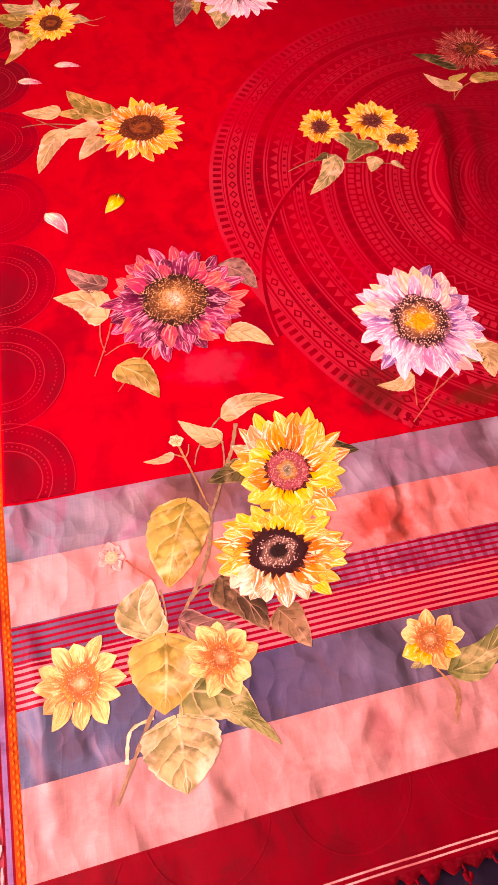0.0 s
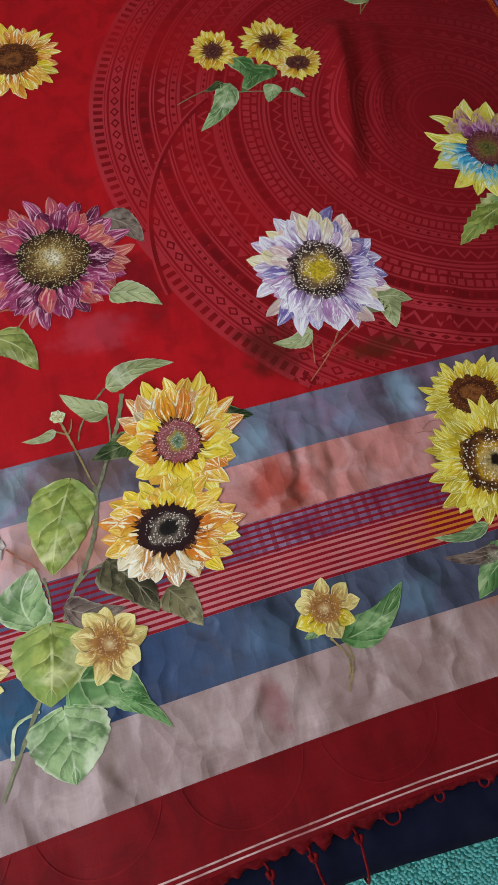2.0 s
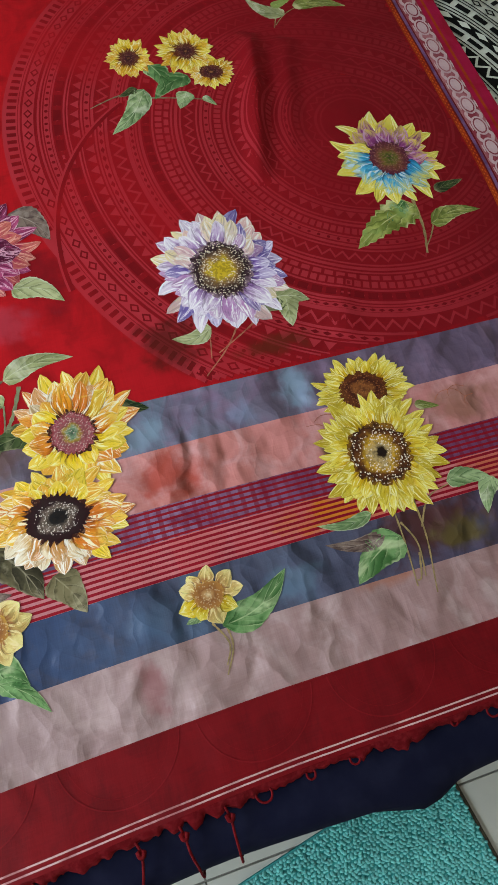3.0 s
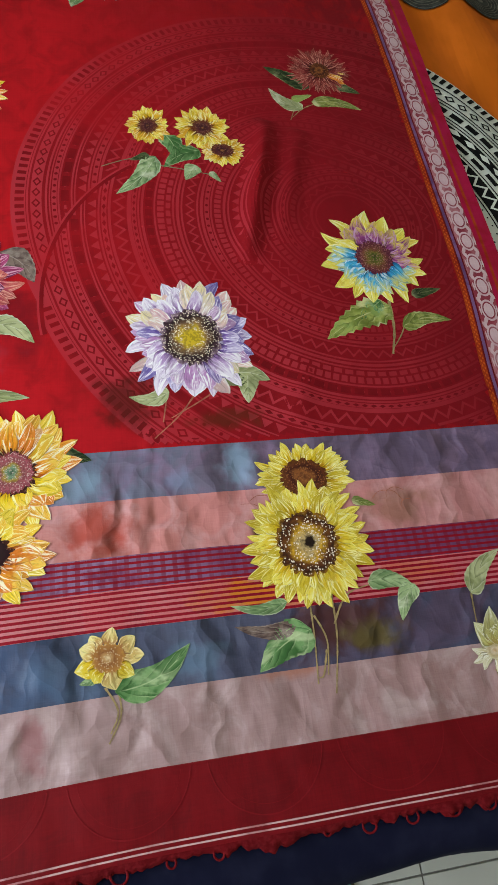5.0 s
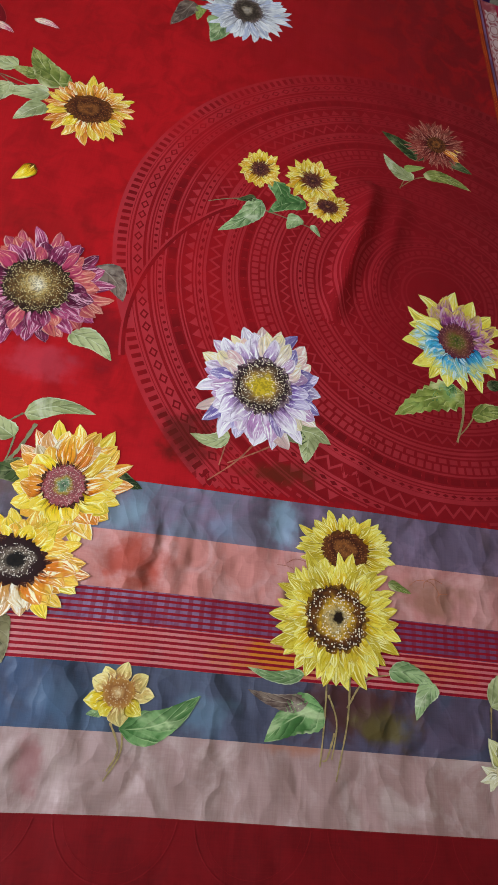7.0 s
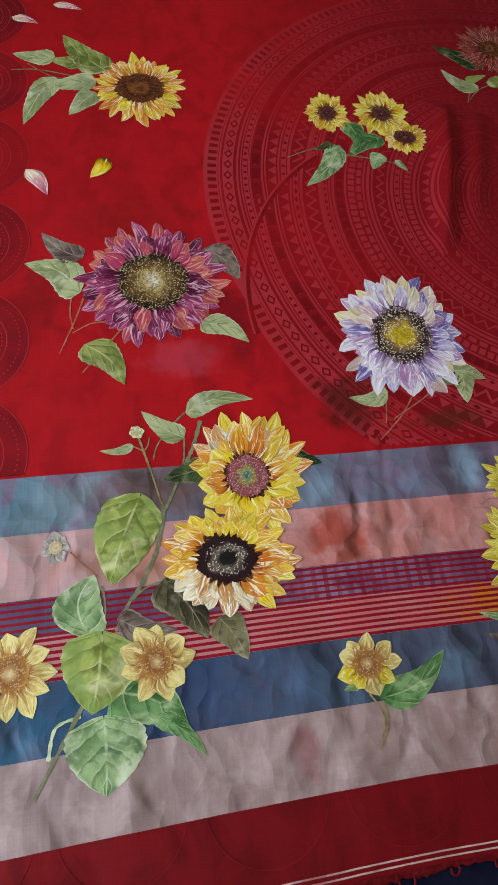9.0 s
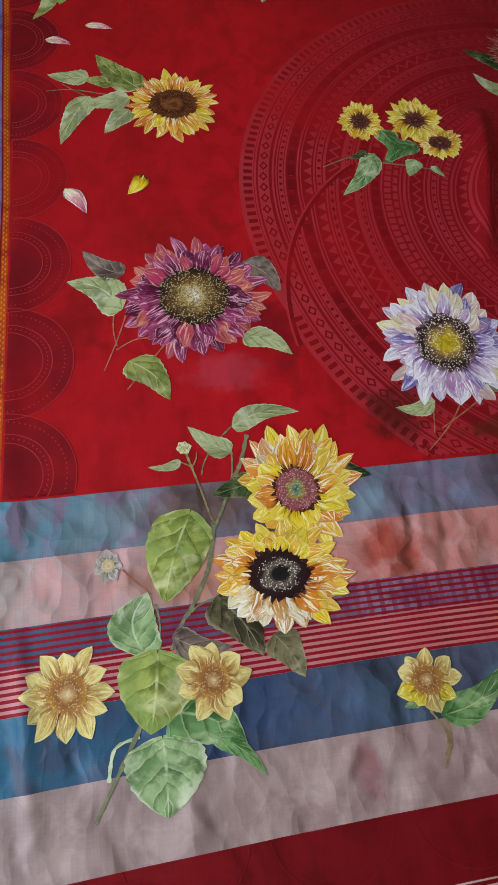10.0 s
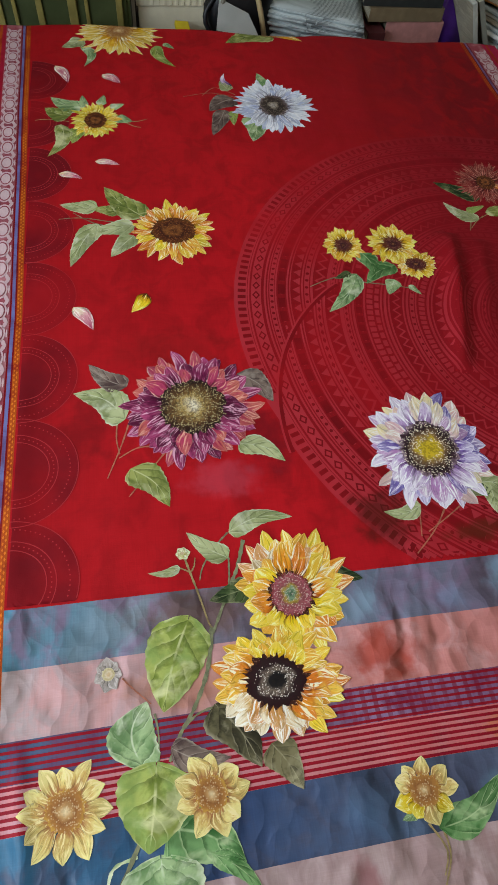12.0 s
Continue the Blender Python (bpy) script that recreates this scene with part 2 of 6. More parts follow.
def petal_mat(name, base, mid, tip, streak=(0.9, 0.9, 0.85), edge=(0.95, 0.92, 0.85), edge_amount=0.6, alt=None, dark=(0.1, 0.04, 0.02), dark_to=0.22):
    """Watercolour petal: colour from base to tip, soft washes, brush streaks, broken pale edges."""
    m = Mat(name, 0.68, 0, 0.12)
    co = m.coord()
    u, v, _ = m.split(m.coord("UV"))
    r = m.node("ShaderNodeObjectInfo").outputs["Random"]
    brush = m.noise(m.join(m.math("MULTIPLY_ADD", u, 3.4, m.math("MULTIPLY", r, 91)), m.math("MULTIPLY", v, 1.9), m.math("MULTIPLY", r, 37)), 1.0, 4, 0.62, 0.9)
    fine = m.noise(m.join(m.math("MULTIPLY_ADD", u, 7.0, m.math("MULTIPLY", r, 53)), m.math("MULTIPLY", v, 1.7), m.math("MULTIPLY", r, 71)), 1.0, 4, 0.62, 0.5)
    wash = m.noise(co, 48, 4, 0.6, 0.7)
    off = m.math("SUBTRACT", brush, 0.5)
    along = m.math("ADD", v, m.math("MULTIPLY", off, 1.5))
    c = m.ramp(along, [(0.05, base), (0.45, mid), (0.9, tip)])
    if alt:
        c = m.mix(m.remap(m.math("FRACT", m.math("MULTIPLY", r, 7.3)), 0.45, 0.75, 0, 0.8), c, alt)
    c = m.mix(m.remap(wash, 0.50, 0.66, 0, 0.62), c, tip)
    c = m.mix(m.remap(wash, 0.44, 0.32, 0, 0.4), c, base)
    shade = m.math("FRACT", m.math("MULTIPLY", r, 5.1))
    c = m.mix(m.remap(shade, 0.3, 0.0, 0, 0.35), c, tuple(x * 0.45 for x in mid))
    side = m.math("ABSOLUTE", m.math("SUBTRACT", u, 0.5))
    gap = m.math("ADD", m.math("MULTIPLY", side, 2.0), m.math("MULTIPLY", v, -0.55))
    c = m.mix(m.remap(m.math("ADD", gap, m.math("MULTIPLY", off, 0.9)), 0.50, 0.84, 0, 0.8), c, tuple(x * 0.3 for x in base))
    c = m.mix(m.remap(fine, 0.44, 0.37, 0, 0.6), c, tuple(x * 0.42 for x in mid))
    c = m.mix(m.remap(fine, 0.53, 0.61, 0, 0.95), c, streak)
    rim = m.math("ADD", m.math("MULTIPLY", side, 2.0), m.math("MULTIPLY", off, 1.6))
    c = m.mix(m.math("MULTIPLY", m.remap(rim, 0.98, 1.16, 0, edge_amount), m.remap(v, 0.35, 0.75)), c, edge)
    c = m.mix(m.remap(m.math("ADD", v, m.math("MULTIPLY", m.math("SUBTRACT", fine, 0.5), 0.9)), dark_to, dark_to * 0.3, 0, 0.95), c, dark)
    return m.done(c, cloth_bump(m, co, 0.2))


def disc_mat(name, stops, speck, speck_amount=0.8, scale=520, depth=0.55, band=(-1.0, 9.0)):
    """Flower heart: rings of colour by radius with many painted seeds."""
    m = Mat(name, 0.7, 0, 0.15)
    u, v, _ = m.split(m.coord("UV"))
    n = m.noise(m.coord(), 60, 4)
    rad = m.math("SQRT", m.math("ADD", m.math("MULTIPLY", u, u), m.math("MULTIPLY", v, v)))
    c = m.ramp(m.math("ADD", rad, m.math("MULTIPLY", m.math("SUBTRACT", n, 0.5), 0.7)), stops)
    vor = m.node("ShaderNodeTexVoronoi")
    m.put(vor.inputs["Vector"], m.coord())
    vor.inputs["Scale"].default_value = scale
    keep = m.math("GREATER_THAN", m.split(vor.outputs["Color"])[0], 0.55)
    keep = m.math("MULTIPLY", keep, m.math("MULTIPLY", m.math("GREATER_THAN", rad, band[0]), m.math("LESS_THAN", rad, band[1])))
    deep = m.math("LESS_THAN", m.split(vor.outputs["Color"])[1], 0.4)
    c = m.mix(m.math("MULTIPLY", deep, depth), c, (0.02, 0.012, 0.008))
    c = m.mix(m.math("MULTIPLY", m.remap(vor.outputs["Distance"], 0.55, 0.3, 0, speck_amount), keep), c, speck)
    return m.done(c)


def leaf_mat(name, deep, light, pale, wash=None, amount=0.4):
    """Watercolour leaf: wet greens run together, soft side veins, pale glazes and a broken midrib."""
    m = Mat(name, 0.68, 0, 0.12)
    u, v, _ = m.split(m.coord("UV"))
    co = m.coord()
    side = m.math("ABSOLUTE", m.math("SUBTRACT", u, 0.5))
    r = m.node("ShaderNodeObjectInfo").outputs["Random"]
    wob = m.math("MULTIPLY", m.math("SUBTRACT", m.noise(co, 30, 3), 0.5), 1.1)
    vein = m.math("FRACT", m.math("ADD", m.math("ADD", wob, r), m.math("SUBTRACT", m.math("MULTIPLY", v, 4.2), m.math("MULTIPLY", side, 3.0))))
    soft = m.math("ADD", vein, m.math("MULTIPLY", m.math("SUBTRACT", m.noise(co, 70, 4, 0.6), 0.5), 1.1))
    wet = m.noise(co, 30, 4, 0.6, 0.9)
    c = m.mix(m.remap(wet, 0.40, 0.60), deep, light)
    c = m.mix(m.remap(soft, 0.35, 0.95, 0, 0.45), c, light)
    c = m.mix(m.remap(soft, 0.36, -0.05, 0, 0.62), c, tuple(x * 0.45 for x in deep))
    c = m.mix(m.remap(m.noise(m.scaled(co, (1, 1.2, 1)), 22, 4, 0.6, 0.6), 0.52, 0.68, 0, 0.85), c, pale)
    c = m.mix(m.remap(m.noise(co, 19, 3, 0.5, 0.3), 0.46, 0.34, 0, 0.5), c, tuple(x * 0.6 for x in deep))
    c = m.mix(m.math("MULTIPLY", m.remap(vein, 0.84, 0.95, 0, amount), m.remap(m.noise(co, 50, 2), 0.42, 0.6)), c, pale)
    half = m.math("GREATER_THAN", m.math("ADD", u, m.math("MULTIPLY", wob, 0.05)), 0.5)
    c = m.mix(m.math("MULTIPLY", half, m.remap(wet, 0.35, 0.6, 0.4, 0.1)), c, tuple(x * 0.5 for x in deep))
    c = m.mix(m.math("MULTIPLY", m.remap(side, 0.030, 0.008, 0, 0.6), m.remap(m.noise(co, 45, 2), 0.36, 0.55)), c, pale)
    c = m.mix(m.math("MULTIPLY", m.remap(side, 0.40, 0.5, 0, 0.75), m.remap(m.noise(co, 40, 3), 0.45, 0.6)), c, pale)
    if wash:
        c = m.mix(m.remap(m.noise(co, 30, 3), 0.45, 0.65, 0, 0.8), c, wash)
    return m.done(c, cloth_bump(m, co, 0.2))


P_SUN = petal_mat("sunflower_yellow_petal", srgb(176, 122, 14), srgb(226, 190, 20), srgb(240, 226, 96), srgb(248, 242, 170), srgb(232, 236, 206), 0.8, srgb(200, 176, 40), srgb(110, 66, 16), 0.16)
P_GOLD = petal_mat("orange_gold_petal", srgb(176, 78, 14), srgb(236, 152, 28), srgb(246, 204, 84), srgb(254, 244, 206), srgb(252, 246, 226), 0.95, srgb(222, 116, 40), srgb(84, 26, 20), 0.24)
P_GOLD3 = petal_mat("cream_and_rust_petal", srgb(140, 78, 32), srgb(216, 168, 88), srgb(246, 232, 200), srgb(255, 250, 236), srgb(254, 250, 238), 0.95, srgb(222, 150, 74), srgb(80, 28, 22), 0.26)
P_PINK = petal_mat("white_to_pink_petal", srgb(244, 226, 190), srgb(226, 160, 168), srgb(184, 48, 96), srgb(250, 236, 224), srgb(250, 240, 236), 0.3, None, srgb(230, 200, 150), 0.1)
P_GOLD2 = petal_mat("yellow_gold_petal", srgb(206, 138, 12), srgb(244, 212, 28), srgb(246, 214, 80), srgb(252, 246, 170), srgb(250, 238, 204), 0.8, srgb(238, 164, 60), srgb(84, 34, 16), 0.18)
P_BUFF = petal_mat("buff_yellow_petal", srgb(184, 134, 84), srgb(216, 182, 104), srgb(240, 228, 150), srgb(240, 222, 160), srgb(246, 238, 196), 0.5, None, srgb(170, 112, 66), 0.3)
P_PURPLE = petal_mat("plum_purple_petal", srgb(32, 5, 22), srgb(112, 24, 68), srgb(178, 72, 118), srgb(226, 172, 194), srgb(240, 214, 220), 0.6, srgb(74, 14, 44), srgb(24, 6, 12), 0.32)
P_PURPLE2 = petal_mat("rose_orange_petal", srgb(120, 22, 48), srgb(190, 58, 92), srgb(204, 110, 96), srgb(230, 170, 150), srgb(236, 206, 196), 0.5, srgb(184, 62, 104), srgb(44, 12, 16), 0.3)
P_LAV = petal_mat("white_lavender_petal", srgb(104, 62, 132), srgb(196, 164, 210), srgb(238, 230, 242), srgb(252, 250, 252), srgb(250, 248, 250), 0.6, srgb(188, 130, 188), srgb(54, 28, 40), 0.22)
P_LAV2 = petal_mat("violet_petal", srgb(64, 40, 108), srgb(136, 104, 182), srgb(216, 206, 234), srgb(240, 234, 248), srgb(246, 240, 248), 0.5, srgb(100, 84, 164), srgb(50, 28, 40), 0.2)
P_LAV3 = petal_mat("cream_lavender_petal", srgb(190, 140, 170), srgb(236, 218, 212), srgb(240, 224, 170), srgb(250, 246, 240), srgb(250, 246, 242), 0.55, srgb(228, 180, 190), srgb(60, 34, 40), 0.18)
P_MULTI_UP = petal_mat("purple_to_yellow_petal", srgb(100, 34, 84), srgb(158, 76, 140), srgb(232, 208, 84), srgb(206, 160, 200), srgb(236, 222, 120), 0.5, None, srgb(70, 24, 34), 0.2)
P_MULTI_DN = petal_mat("blue_to_yellow_petal", srgb(24, 120, 190), srgb(80, 184, 224), srgb(224, 220, 96), srgb(206, 234, 246), srgb(232, 228, 130), 0.5, None, srgb(50, 40, 60), 0.12)
P_MULTI_Y = petal_mat("lemon_petal", srgb(206, 166, 24), srgb(236, 216, 56), srgb(242, 232, 110), srgb(248, 246, 190), srgb(242, 236, 160), 0.45, None, srgb(150, 100, 20), 0.12)
P_MAROON = petal_mat("maroon_pink_petal", srgb(58, 12, 16), srgb(116, 32, 34), srgb(158, 74, 64), srgb(206, 140, 124), srgb(206, 150, 136), 0.35, srgb(104, 36, 28), srgb(44, 14, 12), 0.2)
P_WHITE = petal_mat("bluish_white_petal", srgb(136, 128, 150), srgb(214, 218, 234), srgb(236, 240, 248), srgb(250, 250, 254), srgb(248, 250, 254), 0.6, srgb(180, 192, 228), srgb(60, 46, 46), 0.2)
P_CREAM = petal_mat("yellow_to_white_petal", srgb(200, 128, 12), srgb(232, 182, 32), srgb(244, 216, 112), srgb(248, 244, 214), srgb(250, 248, 236), 0.95, None, srgb(170, 100, 20), 0.2)
P_SMALL = petal_mat("yellow_petal_with_maroon_base", srgb(176, 96, 14), srgb(234, 196, 24), srgb(246, 226, 92), srgb(250, 242, 176), srgb(248, 238, 190), 0.6, srgb(226, 160, 30), srgb(92, 30, 26), 0.36)
P_PALE = petal_mat("pale_green_yellow_petal", srgb(196, 190, 110), srgb(206, 202, 130), srgb(220, 222, 180), srgb(236, 236, 210), srgb(232, 232, 200), 0.35, None, srgb(170, 150, 80), 0.14)
P_CREAMY = petal_mat("cream_lily_petal", srgb(206, 190, 140), srgb(222, 214, 170), srgb(232, 228, 200), srgb(242, 240, 224), srgb(240, 236, 214), 0.4, None, srgb(180, 156, 110), 0.12)
P_FAINT = petal_mat("faint_grey_petal", srgb(160, 150, 140), srgb(176, 164, 156), srgb(190, 180, 172), srgb(206, 196, 190), srgb(210, 200, 196), 0.3, None, srgb(140, 120, 112), 0.1)

D_BROWN = disc_mat("brown_seed_heart", [(0.0, srgb(78, 36, 20)), (0.3, srgb(140, 84, 40)), (0.55, srgb(66, 26, 16)), (0.8, srgb(96, 48, 24)), (1.0, srgb(96, 54, 16))], srgb(170, 110, 60), 0.5, 420, 0.3)
D_PLUM = disc_mat("maroon_seed_heart", [(0.0, srgb(150, 100, 60)), (0.2, srgb(64, 24, 26)), (0.55, srgb(84, 36, 44)), (1.0, srgb(104, 52, 30))], srgb(170, 120, 90), 0.5, 520, 0.3)
D_GOLD = disc_mat("gold_and_brown_seed_heart", [(0.0, srgb(16, 10, 10)), (0.18, srgb(40, 26, 16)), (0.27, srgb(190, 164, 110)), (0.5, srgb(204, 158, 36)), (0.68, srgb(110, 64, 22)), (0.86, srgb(58, 26, 14)), (1.0, srgb(140, 96, 20))], srgb(240, 230, 210), 0.9, 430, 0.35, (0.26, 0.95))
D_BLACK = disc_mat("black_heart_with_white_specks", [(0.0, srgb(20, 18, 18)), (0.28, srgb(30, 27, 26)), (0.42, srgb(120, 106, 92)), (0.58, srgb(104, 88, 78)), (0.7, srgb(46, 26, 28)), (1.0, srgb(44, 16, 20))], srgb(222, 212, 200), 0.9, 560, 0.4, (0.3, 0.74))
D_GREEN = disc_mat("green_heart_with_rose_ring", [(0.0, srgb(60, 84, 66)), (0.26, srgb(122, 150, 116)), (0.38, srgb(170, 140, 50)), (0.5, srgb(150, 84, 84)), (0.85, srgb(168, 86, 96)), (1.0, srgb(130, 52, 52))], srgb(226, 204, 190), 0.6, 600, 0.3)
D_OLIVE = disc_mat("olive_heart_with_pale_dots", [(0.0, srgb(236, 228, 204)), (0.3, srgb(184, 154, 92)), (0.62, srgb(104, 72, 34)), (0.9, srgb(54, 30, 20)), (1.0, srgb(40, 20, 18))], srgb(214, 200, 150), 0.85)
D_LAV = disc_mat("yellow_heart_with_dark_ring", [(0.0, srgb(206, 178, 34)), (0.34, srgb(214, 184, 48)), (0.46, srgb(160, 124, 60)), (0.58, srgb(120, 92, 66)), (0.78, srgb(44, 28, 32)), (0.9, srgb(66, 42, 52)), (1.0, srgb(150, 124, 140))], srgb(244, 232, 206), 0.95, 480, 0.35, (0.3, 0.98))
D_MULTI = disc_mat("olive_heart_with_maroon_ring", [(0.0, srgb(24, 34, 14)), (0.2, srgb(84, 96, 30)), (0.42, srgb(112, 100, 40)), (0.6, srgb(120, 70, 50)), (0.8, srgb(104, 44, 56)), (1.0, srgb(92, 34, 60))], srgb(206, 150, 140), 0.5, 560, 0.35)
D_BUFF = disc_mat("tan_flower_heart", [(0.0, srgb(228, 206, 160)), (0.25, srgb(190, 146, 92)), (0.5, srgb(150, 98, 52)), (0.85, srgb(172, 118, 58)), (1.0, srgb(196, 150, 66))], srgb(236, 214, 170), 0.4, 520, 0.12)
D_WHITE = disc_mat("dark_heart_with_pale_core", [(0.0, srgb(190, 180, 170)), (0.28, srgb(150, 136, 120)), (0.42, srgb(44, 34, 30)), (0.8, srgb(60, 46, 40)), (1.0, srgb(130, 112, 116))], srgb(180, 166, 150), 0.5)
D_RAY = disc_mat("dark_brown_spiky_ring", [(0.0, srgb(50, 24, 20)), (0.6, srgb(58, 26, 20)), (1.0, srgb(70, 34, 20))], srgb(150, 110, 90), 0.5, 520, 0.4)
D_PALE = disc_mat("cream_flower_heart", [(0.0, srgb(200, 160, 110)), (0.4, srgb(222, 204, 170)), (0.7, srgb(196, 176, 130)), (1.0, srgb(222, 212, 170))], srgb(230, 220, 190), 0.3, 520, 0.1)

L_OLIVE = leaf_mat("olive_green_leaf", srgb(112, 126, 56), srgb(160, 166, 92), srgb(212, 212, 160))
L_GREEN = leaf_mat("bright_green_leaf", srgb(70, 116, 60), srgb(124, 164, 104), srgb(196, 214, 162))
L_BARK = leaf_mat("dark_taupe_leaf", srgb(56, 52, 36), srgb(104, 98, 70), srgb(164, 156, 128))
L_DARK = leaf_mat("dark_green_leaf", srgb(36, 52, 28), srgb(76, 92, 52), srgb(150, 152, 112))
L_TAUPE = leaf_mat("taupe_olive_leaf", srgb(84, 78, 52), srgb(130, 122, 88), srgb(178, 170, 134))
L_PALE = leaf_mat("pale_green_leaf", srgb(148, 158, 104), srgb(186, 192, 142), srgb(222, 224, 196))
L_GREY = leaf_mat("grey_mauve_leaf", srgb(92, 72, 68), srgb(134, 116, 104), srgb(178, 164, 150))
L_MINT = leaf_mat("mint_green_leaf", srgb(112, 144, 92), srgb(168, 192, 138), srgb(222, 230, 196))
L_LIME = leaf_mat("lime_green_leaf", srgb(122, 138, 58), srgb(172, 182, 96), srgb(222, 222, 164), srgb(136, 162, 86))


def plain(name, colour, rough=0.6, spread=0.25, scale=40, bump=0.2, metal=0.0, stretch=(1, 1, 1), spec=0.4):
    """A surface with two scales of variation and a fine relief."""
    m = Mat(name, rough, metal, spec)
    co = m.coord()
    v = m.scaled(co, stretch)
    big, small = m.noise(v, scale * 0.2, 3), m.noise(v, scale, 4)
    c = m.mix(m.remap(big, 0.35, 0.65, 0, spread), colour, tuple(x * 0.5 for x in colour))
    c = m.mix(m.remap(small, 0.4, 0.7, 0, spread), c, tuple(min(1, x * 1.5 + 0.01) for x in colour))
    return m.done(c, m.bump(small, bump, 0.002))


STEM = plain("brown_green_stem_print", srgb(150, 130, 84), 0.6, 0.7, 150, 0.05)
STEM_G = plain("grey_green_stem_print", srgb(120, 122, 88), 0.6, 0.7, 150, 0.05)
STEM_R = plain("reddish_stem_print", srgb(170, 100, 74), 0.6, 0.7, 150, 0.05)
FRINGE = plain("dark_red_fringe_thread", srgb(104, 10, 18), 0.85, 0.5, 200, 0.4, 0, (1, 1, 1), 0.1)

# ---- room ----
SARI_Z, BED_Z = 0.55, 0.543


def link(name, verts, faces, material, parent=None, label="", uvs=None, smooth=True):
    me = bpy.data.meshes.new(name)
    me.from_pydata(verts, [], faces)
    me.materials.append(material)
    if uvs is not None:
        layer = me.uv_layers.new(name="UVMap")
        for loop in me.loops:
            layer.data[loop.index].uv = uvs[loop.vertex_index]
    if smooth:
        me.shade_smooth()
    ob = new(name, me)
    if parent:
        ob.parent = parent
    if label:
        ob["label"] = label
    return ob


def box_bm(x0, y0, z0, x1, y1, z1, bevel=0.0):
    bm = bmesh.new()
    bmesh.ops.create_cube(bm, size=1, matrix=Matrix.Translation(((x0 + x1) / 2, (y0 + y1) / 2, (z0 + z1) / 2)) @ Matrix.Diagonal((x1 - x0, y1 - y0, z1 - z0, 1)))
    if bevel:
        bmesh.ops.bevel(bm, geom=bm.edges[:], offset=bevel, segments=2, profile=0.6, affect="EDGES")
    return bm


def part(name, bm, material, parent=None, label="", smooth=False):
    me = bpy.data.meshes.new(name)
    bm.to_mesh(me)
    bm.free()
    me.materials.append(material)
    if smooth:
        me.shade_smooth()
    ob = new(name, me)
    if parent:
        ob.parent = parent
    if label:
        ob["label"] = label
    return ob


wall_paint = plain("cream_wall_paint", srgb(214, 206, 186), 0.85, 0.12, 14, 0.15)
ceiling_paint = plain("white_ceiling_paint", srgb(225, 222, 214), 0.9, 0.1, 14, 0.1)
grout = plain("grey_tile_grout", srgb(128, 126, 118), 0.9, 0.3, 60, 0.3)
tile_mat = plain("glossy_white_floor_tile", srgb(206, 208, 198), 0.25, 0.1, 10, 0.02)

X0, X1, Y0, Y1, H = -1.35, 2.6, -2.2, 2.3, 2.6


def setting(ob, label, category):
    return tagged(ob, label, category, kind="structure")


floor = setting(part("floor", box_bm(X0 - 0.1, Y0 - 0.1, -0.1, X1 + 0.1, Y1 + 0.1, -0.004), grout), "white glazed tile floor with grey joints", "floor")
setting(part("ceiling", box_bm(X0 - 0.1, Y0 - 0.1, H, X1 + 0.1, Y1 + 0.1, H + 0.1), ceiling_paint), "plain white painted ceiling", "ceiling")
setting(part("wall_north", box_bm(X0 - 0.1, Y1, -0.004, X1 + 0.1, Y1 + 0.1, H), wall_paint), "cream painted wall behind the bed", "wall")
setting(part("wall_south", box_bm(X0 - 0.1, Y0 - 0.1, -0.004, X1 + 0.1, Y0, H), wall_paint), "cream painted wall", "wall")
setting(part("wall_east", box_bm(X1, Y0, -0.004, X1 + 0.1, Y1, H), wall_paint), "cream painted wall", "wall")
# unseen wall; its opening is added for the side light
west = setting(part("wall_west", box_bm(X0 - 0.1, Y0, -0.004, X0, -1.35, H), wall_paint), "cream painted wall with an assumed window opening, out of view", "wall")
part("wall_panel", box_bm(X0 - 0.1, 0.45, -0.004, X0, Y1, H), wall_paint, west)
part("wall_sill_part", box_bm(X0 - 0.1, -1.35, -0.004, X0, 0.45, 0.95), wall_paint, west)
part("wall_lintel", box_bm(X0 - 0.1, -1.35, 2.15, X0, 0.45, H), wall_paint, west)

# ---- bed and bedspread ----
navy = plain("navy_cotton_bedspread", srgb(18, 20, 42), 0.9, 0.35, 30, 0.25, 0, (1, 1, 1), 0.1)
BED = (-0.135, 1.95, -0.458, 1.235)


def bed_h(x, y):
    """Height of the bedspread's top, with soft folds where the sari does not press on it."""
    n = noise.noise((x * 9 + y * 2.5, y * 1.6, 3.1)) * 0.020 * min(1.0, max(0.15, (y - 0.45) * 2.6)) * 1.15 + noise.noise((x * 14, y * 5, 8.7)) * 0.002
    free = min(1.0, max(0.0, (x - 1.06) / 0.12))
    return BED_Z - 0.008 + n * free


